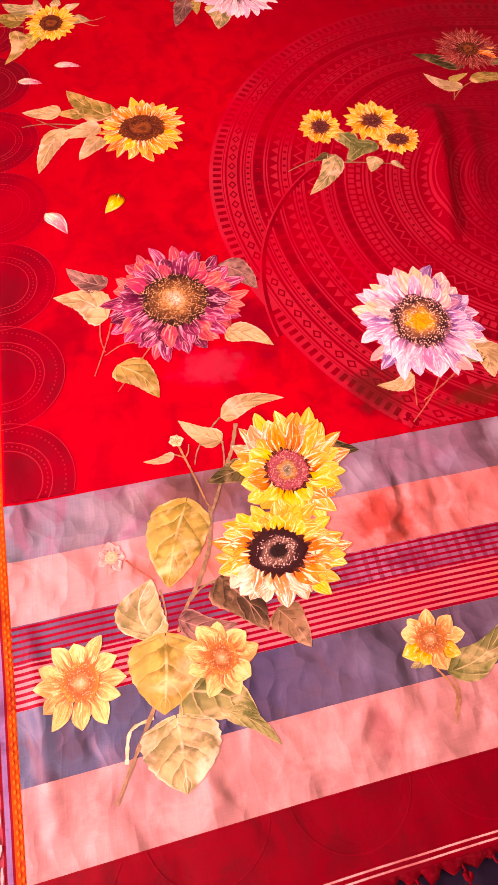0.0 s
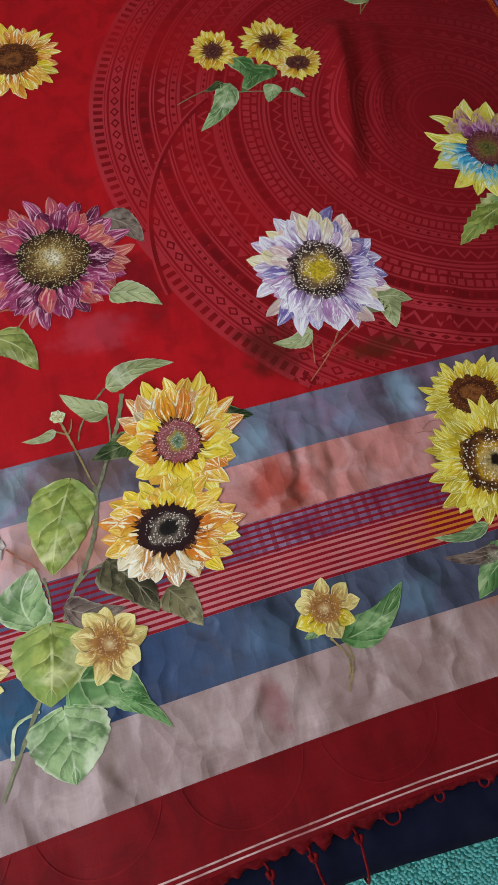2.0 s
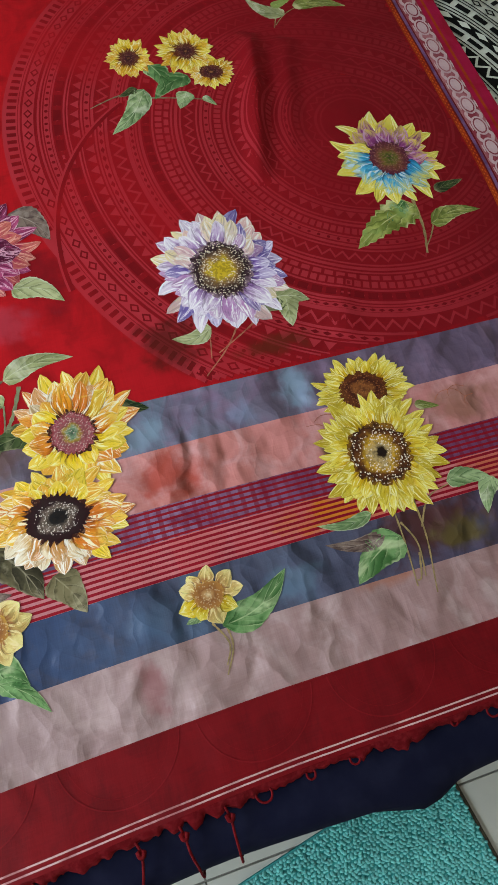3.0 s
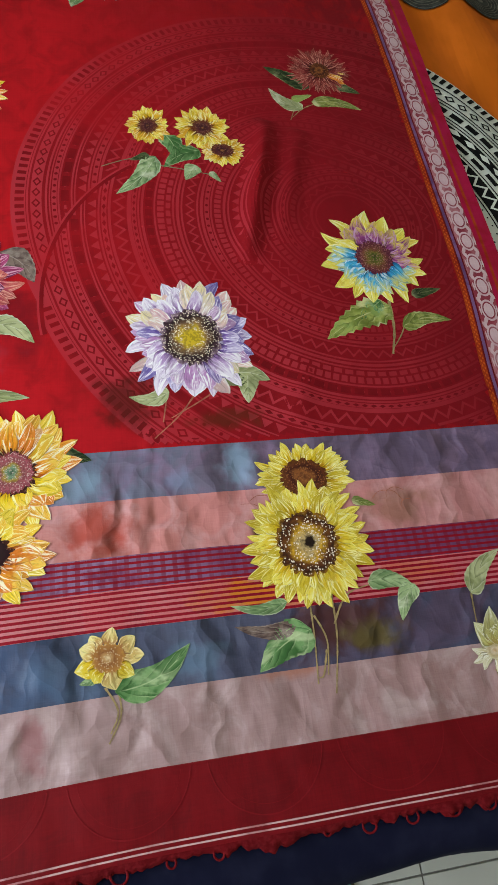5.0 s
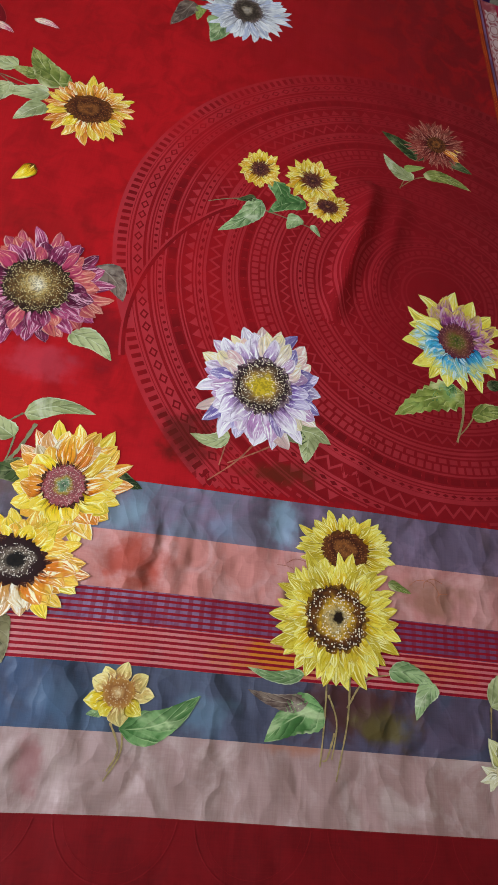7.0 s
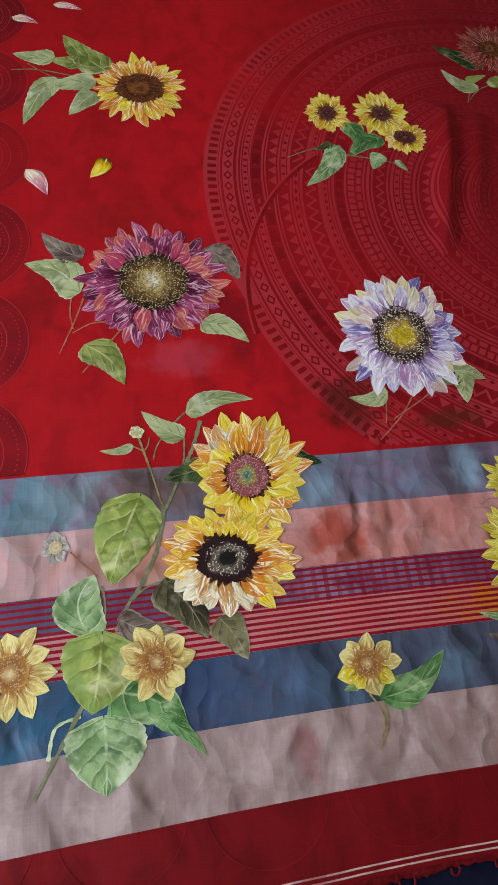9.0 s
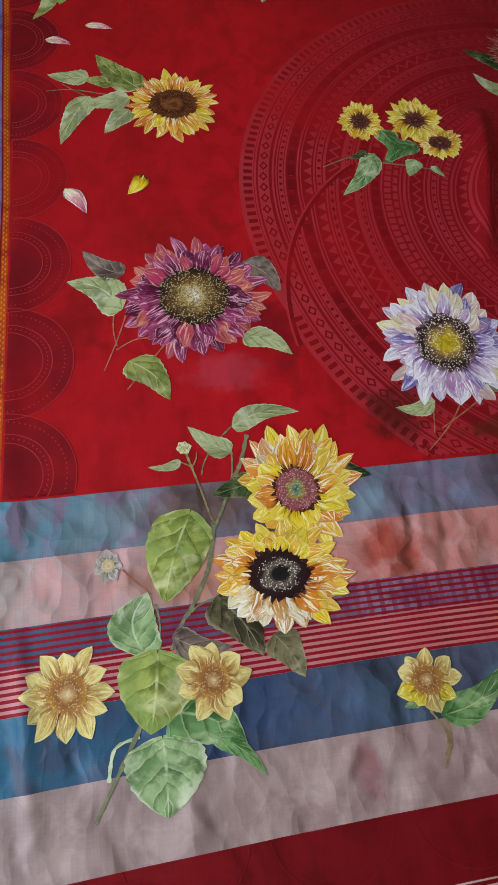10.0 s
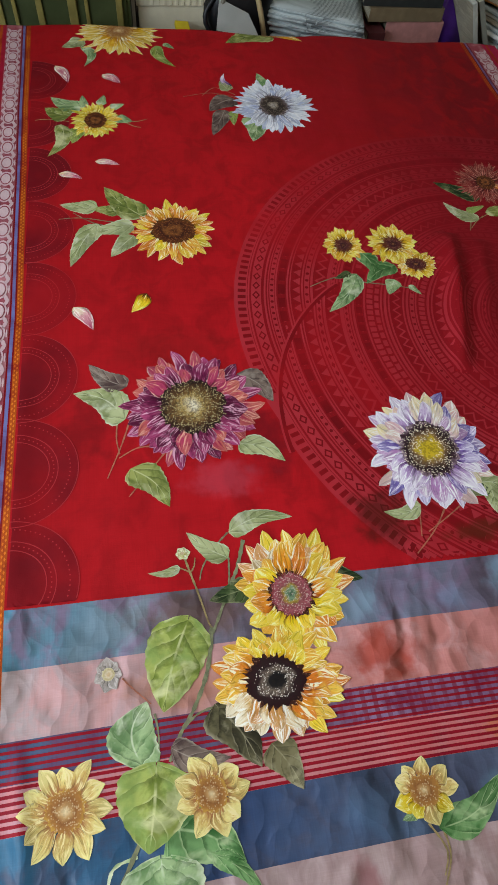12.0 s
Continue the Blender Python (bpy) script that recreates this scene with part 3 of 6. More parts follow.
def bed_spread():
    bx0, bx1, by0, by1 = BED
    r, drop, nx, ny = 0.03, 0.46, 150, 130

    def fold(s, lo, hi):
        if s < lo:
            a = min((lo - s) / r, math.pi / 2)
            return lo - r * math.sin(a), r * (1 - math.cos(a)) + max(0.0, lo - s - r * math.pi / 2)
        if s > hi:
            a = min((s - hi) / r, math.pi / 2)
            return hi + r * math.sin(a), r * (1 - math.cos(a)) + max(0.0, s - hi - r * math.pi / 2)
        return s, 0.0

    verts, faces = [], []
    ss = np.linspace(bx0 - drop, bx1 + drop, nx)
    ts = np.concatenate([np.linspace(by0 - drop, by0 - 0.06, 12), np.linspace(by0 - 0.05, by1 + drop * 0.3, ny - 12)])
    for t in ts:
        for s in ss:
            wav = 0.004 * math.sin(s * 17 + 1.0) - 0.012 * math.exp(-((s - 0.60) / 0.03) ** 2) + 0.006 * noise.noise((s * 9, 0.3, t))
            px, dx = fold(s, bx0, bx1)
            py, dy = fold(t, by0 + wav * (1.0 if t < 0 else 0.0), by1)
            d = min(dx + dy, 0.5)
            if dy > 0.03 and t < 0:
                py += min(dy, 0.3) * 0.03 * math.sin(s * 26 + 0.6) + dy * 0.05
            verts.append((px, py, bed_h(px, py) - d))
    for j in range(len(ts) - 1):
        for i in range(nx - 1):
            a = j * nx + i
            faces.append((a, a + 1, a + nx + 1, a + nx))
    ob = tagged(new("bedspread"), "navy cotton bedspread with orange field and black-white rings", "bedspread")
    link("cover", verts, faces, navy, ob, "navy cotton cover hanging over the bed's sides")
    return ob


bed = tagged(new("bed"), "low wooden bed with a mattress under the bedspread", "bed")
part("mattress", box_bm(-0.10, -0.435, 0.26, 1.92, 1.22, 0.43, 0.03), plain("white_mattress_ticking", srgb(190, 185, 175), 0.9), bed)
part("bed_base", box_bm(-0.09, -0.42, 0.08, 1.91, 1.21, 0.26, 0.005), plain("brown_bed_wood", srgb(96, 60, 36), 0.5, 0.4, 30, 0.2, 0, (1, 12, 12)), bed)
for lx, ly in ((-0.05, -0.38), (1.81, -0.38), (-0.05, 1.16), (1.81, 1.16)):
    part("leg", box_bm(lx, ly, -0.004, lx + 0.06, ly + 0.06, 0.08, 0.004), bpy.data.materials["brown_bed_wood"], bed)
spread = bed_spread()

orange_cloth = plain("orange_cotton_print", srgb(206, 104, 18), 0.8, 0.3, 16, 0.2, 0, (1, 0.4, 1), spec=0.1)
white_cloth = plain("off_white_cotton_print", srgb(214, 222, 208), 0.8, 0.15, 40, 0.15, spec=0.1)
black_cloth = plain("black_cotton_print", srgb(16, 18, 18), 0.8, 0.2, 60, 0.15, spec=0.1)
grey_print = plain("grey_cotton_print", srgb(66, 68, 62), 0.85, 0.7, 60, 0.15, spec=0.1)
grey_light = plain("pale_grey_cotton_print", srgb(104, 102, 90), 0.85, 0.8, 60, 0.15, spec=0.1)
beige_cloth = plain("beige_cotton_print", srgb(192, 176, 140), 0.8, 0.2, 40, 0.15, spec=0.1)


class Sheet:
    """Collects flat printed shapes that follow a cloth's surface."""

    def __init__(self, at):
        self.at, self.v, self.f = at, [], []

    def quad(self, *pts):
        n = len(self.v)
        self.v += [self.at(*p) for p in pts]
        self.f.append(tuple(range(n, n + len(pts))))

    def ring(self, cx, cy, r0, r1, a0=0.0, a1=2 * math.pi, n=96, keep=None, squash=1.0):
        for i in range(n):
            p, q = a0 + (a1 - a0) * i / n, a0 + (a1 - a0) * (i + 1) / n
            mx, my = cx + r1 * math.cos((p + q) / 2), cy + r1 * squash * math.sin((p + q) / 2)
            if keep is None or keep(mx, my):
                self.quad(*[(cx + r * math.cos(a), cy + r * squash * math.sin(a)) for r, a in ((r0, p), (r1, p), (r1, q), (r0, q))])

    def polar(self, cx, cy, pts, keep=None):
        """A shape from (radius, angle) corners."""
        xy = [(cx + r * math.cos(a), cy + r * math.sin(a)) for r, a in pts]
        if keep is None or all(keep(*p) for p in xy):
            self.quad(*xy)

    def motif_ring(self, cx, cy, r, w, kind, n, keep=None):
        """A ring of repeated motifs of width w round radius r."""
        step = 2 * math.pi / n
        for i in range(n):
            a = i * step
            if kind == "tick":
                self.polar(cx, cy, [(r - w / 2, a), (r + w / 2, a), (r + w / 2, a + step * 0.5), (r - w / 2, a + step * 0.5)], keep)
            elif kind == "dash":
                self.polar(cx, cy, [(r - w / 2, a), (r + w / 2, a), (r + w / 2, a + step * 0.72), (r - w / 2, a + step * 0.72)], keep)
            elif kind == "diamond":
                m = 0.38 * step
                self.polar(cx, cy, [(r - w / 2, a), (r, a - m), (r + w / 2, a), (r, a + m)], keep)
            elif kind == "hollow":
                m, k = 0.42 * step, 0.55
                o = [(r - w / 2, a), (r, a - m), (r + w / 2, a), (r, a + m)]
                q = [(r - w / 2 * k, a), (r, a - m * k), (r + w / 2 * k, a), (r, a + m * k)]
                for j in range(4):
                    self.polar(cx, cy, [o[j], o[(j + 1) % 4], q[(j + 1) % 4], q[j]], keep)
            elif kind == "dot":
                m = w / 2 / r
                self.polar(cx, cy, [(r + w / 2 * math.cos(b), a + m * math.sin(b)) for b in np.linspace(0, 2 * math.pi, 9)[:-1]], keep)
            elif kind == "tri":
                self.polar(cx, cy, [(r - w / 2, a - step * 0.42), (r + w / 2, a), (r - w / 2, a + step * 0.42)], keep)
            elif kind == "zig":
                t = w * 0.28
                self.polar(cx, cy, [(r - w / 2, a), (r + w / 2 - t, a + step / 2), (r + w / 2, a + step / 2), (r - w / 2 + t, a)], keep)
                self.polar(cx, cy, [(r + w / 2 - t, a + step / 2), (r - w / 2, a + step), (r - w / 2 + t, a + step), (r + w / 2, a + step / 2)], keep)

    def link(self, name, material, parent, label="", kind=""):
        ob = link(name, self.v, self.f, material, parent, label)
        if kind:
            ob["kind"] = kind
        return ob


def on_bed(lift):
    return lambda x, y: (x, y, bed_h(x, y) + lift)


def patch(at, x0, x1, y0, y1, step=0.02):
    s = Sheet(at)
    nx, ny = max(1, int((x1 - x0) / step)), max(1, int((y1 - y0) / step))
    for i in range(nx):
        for j in range(ny):
            a, b = x0 + (x1 - x0) * i / nx, x0 + (x1 - x0) * (i + 1) / nx
            c, d = y0 + (y1 - y0) * j / ny, y0 + (y1 - y0) * (j + 1) / ny
            s.quad((a, c), (b, c), (b, d), (a, d))
    return s


# orange field, its ring of rosettes and the large black-and-white disc, where the sari leaves them bare
patch(on_bed(0.0015), 0.98, 1.60, -0.36, 1.035, 0.0125).link("orange_field", orange_cloth, spread, "burnt orange printed field")
BC = (0.66, 0.30)
bare = lambda x, y: x > 1.0 and y < 1.1
s = Sheet(on_bed(0.003))
for k in range(30):
    s.ring(*BC, 0.385 + k * 0.0084, 0.3934 + k * 0.0084, -0.9, 1.2, 120, bare)
s.link("white_disc", white_cloth, spread, "off-white disc of the bedspread's print")
s = Sheet(on_bed(0.003))
for k in range(8):
    s.ring(*BC, 0.305 + k * 0.01, 0.315 + k * 0.01, -0.9, 1.2, 90, bare)
s.link("beige_disc", beige_cloth, spread, "beige dotted inner disc")
s = Sheet(on_bed(0.0045))
for r0, r1 in ((0.383, 0.386), (0.391, 0.395), (0.3975, 0.4165), (0.4195, 0.422), (0.446, 0.4485), (0.4525, 0.467), (0.467, 0.4815), (0.4855, 0.488), (0.510, 0.519), (0.519, 0.528), (0.532, 0.5345), (0.539, 0.5415), (0.564, 0.5665), (0.571, 0.574), (0.6005, 0.604)):
    s.ring(*BC, r0, r1, -0.9, 1.2, 200, bare)
s.motif_ring(*BC, 0.622, 0.019, "tick", 230, bare)
s.motif_ring(*BC, 0.587, 0.018, "hollow", 124, bare)
s.motif_ring(*BC, 0.5525, 0.012, "dash", 92, bare)
s.motif_ring(*BC, 0.499, 0.009, "dash", 76, bare)
s.motif_ring(*BC, 0.428, 0.0036, "dot", 150, bare)
s.motif_ring(*BC, 0.440, 0.0036, "dot", 154, bare)
s.motif_ring(*BC, 0.371, 0.006, "dot", 110, bare)
s.motif_ring(*BC, 0.352, 0.012, "hollow", 80, bare)
s.link("black_ring_print", black_cloth, spread, "black rings and dashes of the disc", "stuff")
s = Sheet(on_bed(0.006))
s.motif_ring(*BC, 0.407, 0.010, "dash", 92, bare)
s.motif_ring(*BC, 0.467, 0.025, "zig", 104, bare)
s.motif_ring(*BC, 0.519, 0.013, "diamond", 84, bare)
s.link("white_zigzag_print", white_cloth, spread, "white zigzag and dashes on the black rings", "stuff")


def rosette(cx, cy, r):
    g = Sheet(on_bed(0.0045))
    g.ring(cx, cy, 0.0005, r * 0.5, n=40)
    g.ring(cx, cy, r * 0.5, r, n=40)
    ob = g.link("rosette", grey_print, spread, "grey ringed rosette print")
    g = Sheet(on_bed(0.006))
    for k in (0.32, 0.44, 0.56, 0.66, 0.78, 0.95):
        g.ring(cx, cy, r * k, r * (k + 0.035), n=40)
    g.ring(cx, cy, 0.001, r * 0.12, n=16)
    g.link("ring_line", grey_light, ob, "", "stuff")


for k in range(5):
    rosette(1.0 + 0.144 * k, 1.035, 0.064)
for k in range(9):
    rosette(-0.075, 0.05 + 0.144 * k, 0.05)

# ---- the sari ----


def x_left(y):
    return 0.001 - 0.009 * y - 0.022 * max(0.0, y - 0.45) + 0.024 * max(0.0, -y)


def x_right(y):
    return 0.972 + 0.011 * math.exp(-((y - 0.25) / 0.2) ** 2) + 0.018 * math.sin(math.pi * max(0.0, min(1.0, (y - 0.1) / 1.2))) + 0.05 * max(0.0, -y) ** 1.2


def y_top(x):
    return 1.33 - 0.085 * max(0.0, min(1.1, x))


def ridge(x, y, x0, y0, x1, y1, wide, high):
    """A soft fold between two places."""
    dx, dy = x1 - x0, y1 - y0
    t = ((x - x0) * dx + (y - y0) * dy) / (dx * dx + dy * dy)
    fade = max(0.0, 1 - (2 * t - 1) ** 2) if 0 < t < 1 else 0.0
    d = ((x - x0) * dy - (y - y0) * dx) / math.hypot(dx, dy)
    return high * fade ** 0.7 * math.exp(-(d / wide) ** 2)


FOLDS = [
    (0.735, 0.60, 0.658, 0.29, 0.017, 0.022), (0.79, 0.58, 0.715, 0.33, 0.02, 0.009), (0.497, 0.03, 0.484, -0.13, 0.0064, 0.0019), (0.512, 0.03, 0.503, -0.13, 0.0055, 0.0014),
    (0.685, 0.02, 0.72, 0.11, 0.018, 0.0035), (0.022, -0.13, 0.044, -0.36, 0.009, 0.005), (0.365, -0.27, 0.30, -0.36, 0.008, 0.0022), (0.2, -0.29, 0.18, -0.35, 0.01, 0.002),
    (0.44, -0.27, 0.39, -0.36, 0.0096, 0.001375), (0.335, -0.27, 0.3, -0.35, 0.0096, 0.0011), (0.62, -0.28, 0.6, -0.35, 0.0112, 0.0011),
    (0.75, -0.27, 0.72, -0.35, 0.0112, 0.0011), (0.86, -0.2, 0.83, -0.34, 0.0096, 0.0011), (0.2, -0.3, 0.24, -0.35, 0.0096, 0.0011),
    (0.03, -0.02, 0.06, -0.13, 0.0096, 0.00099), (0.12, -0.03, 0.05, -0.12, 0.0112, 0.00088), (0.03, -0.27, 0.06, -0.35, 0.0112, 0.00165),
    (0.6, 0, 0.57, -0.1, 0.0128, 0.0011), (0.92, 1.25, 0.8, 0.85, 0.03, 0.004), (0.7, 1.25, 0.66, 0.9, 0.03, 0.003),
    (0.15, 1.2, 0.3, 0.8, 0.05, 0.003), (0.01, 0.5, 0, -0.2, 0.014, 0.003),
    (0.94, -0.1, 0.955, -0.31, 0.006, 0.0011), (0.49, 0.01, 0.462, -0.12, 0.005, 0.0008), (0.81, -0.02, 0.795, -0.10, 0.009, 0.0012), (0.545, -0.24, 0.525, -0.33, 0.007, 0.0013), (0.575, -0.27, 0.62, -0.34, 0.006, 0.0011),
    (0.38, -0.21, 0.36, -0.30, 0.007, 0.0011), (0.69, -0.28, 0.66, -0.345, 0.006, 0.0012), (0.1, -0.29, 0.135, -0.35, 0.007, 0.0013), (0.30, -0.33, 0.36, -0.29, 0.006, 0.0011),
]


def sari_h(x, y):
    h = 0.0030 * noise.noise((x * 6, y * 4, 1.3)) + 0.0008 * noise.noise((x * 15, y * 9, 4.2)) + 0.0026 * abs(noise.noise((x * 9 + y * 4, y * 8, 7.7))) * min(1.0, max(0.22, 0.8 - y * 6)) + 0.0011 * abs(noise.noise((x * 24 + y * 7, y * 11, 3.1))) * min(1.0, max(0.0, -y * 6))
    for f in FOLDS:
        h += ridge(x, y, *f)
    return SARI_Z + h


def on_sari(lift):
    """The sari's surface: x across, s along it; past the far edge it bends down behind the mattress."""

    def at(x, s):
        top, r = y_top(x) + 0.006 * math.sin(x * 21) + 0.01 * noise.noise((x * 5, 2.2, 0)), 0.018
        z = sari_h(x, min(s, top)) + lift
        if s <= top:
            return (x, s, z)
        a = min((s - top) / r, math.pi / 2)
        return (x, top + (r + lift) * math.sin(a), z - r * (1 - math.cos(a)) - max(0.0, s - top - r * math.pi / 2))

    return at


def sag(x, s):
    """The woven bands of the end hang a little lower towards one corner."""
    return s * (1 + 0.055 * max(0.0, 1 - x / 0.48) ** 1.3) if s < 0 else s


sari = tagged(new("sari"), "red sari spread over the bed with sunflower print and striped end", "sari")


def panel(name, left, right, s0, s1, material, lift=0.0, label="", step=0.0042):
    """A woven panel between two side lines, from s0 to s1 along the sari."""
    at = on_sari(lift)
    nx = max(2, int((right(s0) - left(s0)) / step))
    ny = max(2, int((s1 - s0) / step))
    verts, faces = [], []
    for j in range(ny + 1):
        s = s0 + (s1 - s0) * j / ny
        a, b = left(s), right(s)
        xs = [a + (b - a) * i / nx for i in range(nx + 1)]
        verts += [at(x, sag(x, s)) for x in xs]
    for j in range(ny):
        for i in range(nx):
            k = j * (nx + 1) + i
            faces.append((k, k + 1, k + nx + 2, k + nx + 1))
    return link(name, verts, faces, material, sari, label)


END = -0.424
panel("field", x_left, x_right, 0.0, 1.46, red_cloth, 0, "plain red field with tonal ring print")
panel("blue_band", x_left, x_right, -0.064, 0.0, blue_cloth, 0, "shot slate-blue woven band")
panel("pink_band", x_left, x_right, -0.131, -0.064, pink_cloth, 0, "salmon pink woven band")
panel("checked_band", x_left, x_right, -0.169, -0.131, check_cloth, 0, "blue band with red checks")
panel("striped_band", x_left, x_right, -0.211, -0.169, stripe_pink, 0, "pink band with thin red stripes")
panel("blue_band", x_left, x_right, -0.276, -0.211, blue_low, 0, "deep slate-blue woven band")
panel("pink_band", x_left, x_right, -0.349, -0.276, pink_low, 0, "dusty pink woven band")
panel("end_panel", x_left, x_right, END, -0.349, red_end, 0, "deep red end panel")
for k in range(6):
    y = -0.1325 - k * 0.0066
    panel("stripe", x_left, x_right, y - 0.0028, y, stripe_red, 0.0003)
for k in range(7):
    y = -0.1705 - k * 0.0062
    panel("stripe", x_left, x_right, y - 0.0031, y, stripe_red, 0.0003)
for y in (-0.4125, -0.4175):
    panel("white_line", x_left, x_right, y - 0.0016, y, white_thread, 0.0003, "thin white woven line")

# side borders: orange, violet, zari chain, orange thread, magenta selvedge
for side in (-1, 1):
    edge = x_left if side < 0 else x_right
    for name, a, b, mat, label in (("orange_edging", 0.0, 0.009, orange_band, "orange woven edging"), ("red_edging", 0.009, 0.0115, red_end, ""), ("violet_edging", 0.0115, 0.0165, blue_band, "violet-blue woven edging"),
                                   ("red_edging", 0.0165, 0.019, red_end, ""), ("zari_band", 0.019, 0.052, zari_ground, "maroon band with pinkish-white woven chain"),
                                   ("red_edging", 0.052, 0.060, magenta_band, ""), ("orange_thread", 0.060, 0.065, orange_band, "thin orange woven line"), ("selvedge", 0.065, 0.084, magenta_band, "magenta selvedge")):
        lo, hi = (a, b) if side > 0 else (-b, -a)
        panel(name, lambda s, o=lo: edge(s) + o, lambda s, o=hi: edge(s) + o, END, 1.46, mat, 0.0, label)


ikat_thread = cloth("golden_ikat_thread", [(0.0, srgb(214, 118, 34)), (1.0, srgb(204, 92, 32))], srgb(184, 74, 22), 0.7)
for side in (-1, 1):
    edge = x_left if side < 0 else x_right
    g = Sheet(on_sari(0.0007))
    for k in range(205):
        y = END + 0.004 + 0.0083 * k
        for o, h in ((0.0028, 0.0), (0.0064, 0.0041)):
            cx = edge(y) + side * o
            g.quad((cx - 0.0015, y + h), (cx, y + h - 0.0026), (cx + 0.0015, y + h), (cx, y + h + 0.0026))
    g.link("ikat_print", ikat_thread, sari, "golden specks woven into the orange edging", "stuff")


def medallion_mesh():
    """One link of the zari chain: an oval in a ring with leaf lobes at its ends."""
    v, f = [], []

    def fan(cx, cy, rx, ry, n, turn=0.0, z=0.0):
        k = len(v)
        v.append((cx, cy, z))
        for i in range(n):
            a = 2 * math.pi * i / n
            px, py = rx * math.cos(a), ry * math.sin(a)
            v.append((cx + px * math.cos(turn) - py * math.sin(turn), cy + px * math.sin(turn) + py * math.cos(turn), z))
        f.extend((k, k + 1 + i, k + 1 + (i + 1) % n) for i in range(n))

    def ring(cx, cy, r0x, r0y, r1x, r1y, n):
        k = len(v)
        for i in range(n):
            a = 2 * math.pi * i / n
            v.append((cx + r0x * math.cos(a), cy + r0y * math.sin(a), 0))
            v.append((cx + r1x * math.cos(a), cy + r1y * math.sin(a), 0))
        f.extend((k + 2 * i, k + 2 * i + 1, k + 2 * ((i + 1) % n) + 1, k + 2 * ((i + 1) % n)) for i in range(n))

    fan(0, 0, 0.0074, 0.0078, 14)
    ring(0, 0, 0.0092, 0.0094, 0.0114, 0.0116, 18)
    for sx in (-1, 1):
        for sy in (-1, 1):
            fan(sx * 0.0098, sy * 0.0106, 0.0054, 0.0026, 8, sx * sy * 0.9)
        fan(sx * 0.0130, 0, 0.0013, 0.0052, 6)
    me = bpy.data.meshes.new("zari_medallion")
    me.from_pydata(v, [], f)
    me.materials.append(zari_thread)
    return me


medal = medallion_mesh()
for side in (-1, 1):
    edge = x_left if side < 0 else x_right
    for k in range(39):
        s = END + 0.022 + k * 0.0456
        if s > y_top(edge(s)) - 0.02:
            continue
        ob = new("zari_medallion", medal)
        ob.parent = sari
        cx = edge(s) + side * 0.0355
        at = on_sari(0.0012)
        p, q, w = Vector(at(cx, s)), Vector(at(cx, s + 0.008)), Vector(at(cx + 0.008, s))
        yy, xx = (q - p).normalized(), (w - p).normalized()
        zz = xx.cross(yy).normalized()
        ob.matrix_basis = Matrix.Translation(p) @ Matrix((xx * 1.08, yy * 1.72, zz)).transposed().to_4x4()

# tone-on-tone block print: a large disc of patterned rings, its lower part printed over as a second disc
DISC_A, DISC_B, OVER = (0.795, 0.417, 0.472), (0.836, 0.375, 0.500), (0.675, 0.230, 0.309)
inside = lambda x, y: y > 0.004 and x_left(y) + 0.002 < x < x_right(y) - 0.002
in_over = lambda x, y: math.hypot(x - OVER[0], y - OVER[1]) < OVER[2] or y < 0.21
# each ring: depth from the rim, width, kind, pitch of its motif
RINGS = [("tick", 0.000, 0.021, 0.0138), ("line", 0.0225, 0.002, 0), ("hollow", 0.028, 0.016, 0.0215), ("line", 0.049, 0.0022, 0), ("line", 0.0545, 0.0014, 0), ("dot", 0.059, 0.0055, 0.0125), ("line", 0.067, 0.002, 0),
         ("block", 0.072, 0.011, 0.030), ("line", 0.086, 0.002, 0), ("line", 0.091, 0.0014, 0), ("wave", 0.096, 0.012, 0.020), ("line", 0.111, 0.002, 0), ("dot", 0.1165, 0.006, 0.016), ("line", 0.126, 0.003, 0),
         ("zig", 0.132, 0.019, 0.022), ("line", 0.154, 0.0045, 0), ("dot", 0.161, 0.005, 0.0125), ("line", 0.169, 0.002, 0), ("line", 0.174, 0.0028, 0), ("block", 0.180, 0.010, 0.019), ("line", 0.193, 0.002, 0),
         ("ladder", 0.198, 0.010, 0.012), ("ladder", 0.211, 0.007, 0.016), ("line", 0.221, 0.002, 0), ("line", 0.227, 0.0032, 0), ("line", 0.234, 0.002, 0), ("zig", 0.240, 0.015, 0.018), ("line", 0.258, 0.002, 0),
         ("line", 0.264, 0.003, 0), ("dot", 0.271, 0.005, 0.014), ("line", 0.279, 0.002, 0), ("ladder", 0.285, 0.010, 0.010), ("line", 0.299, 0.003, 0), ("line", 0.306, 0.002, 0), ("wave", 0.312, 0.011, 0.018),
         ("line", 0.326, 0.003, 0), ("line", 0.333, 0.0015, 0), ("zig", 0.338, 0.013, 0.018), ("line", 0.355, 0.003, 0), ("ladder", 0.362, 0.009, 0.011), ("line", 0.375, 0.002, 0), ("line", 0.382, 0.003, 0),
         ("dot", 0.389, 0.005, 0.015), ("line", 0.398, 0.002, 0), ("ladder", 0.404, 0.008, 0.012), ("line", 0.416, 0.003, 0), ("zig", 0.423, 0.011, 0.018), ("line", 0.438, 0.003, 0), ("line", 0.446, 0.002, 0)]


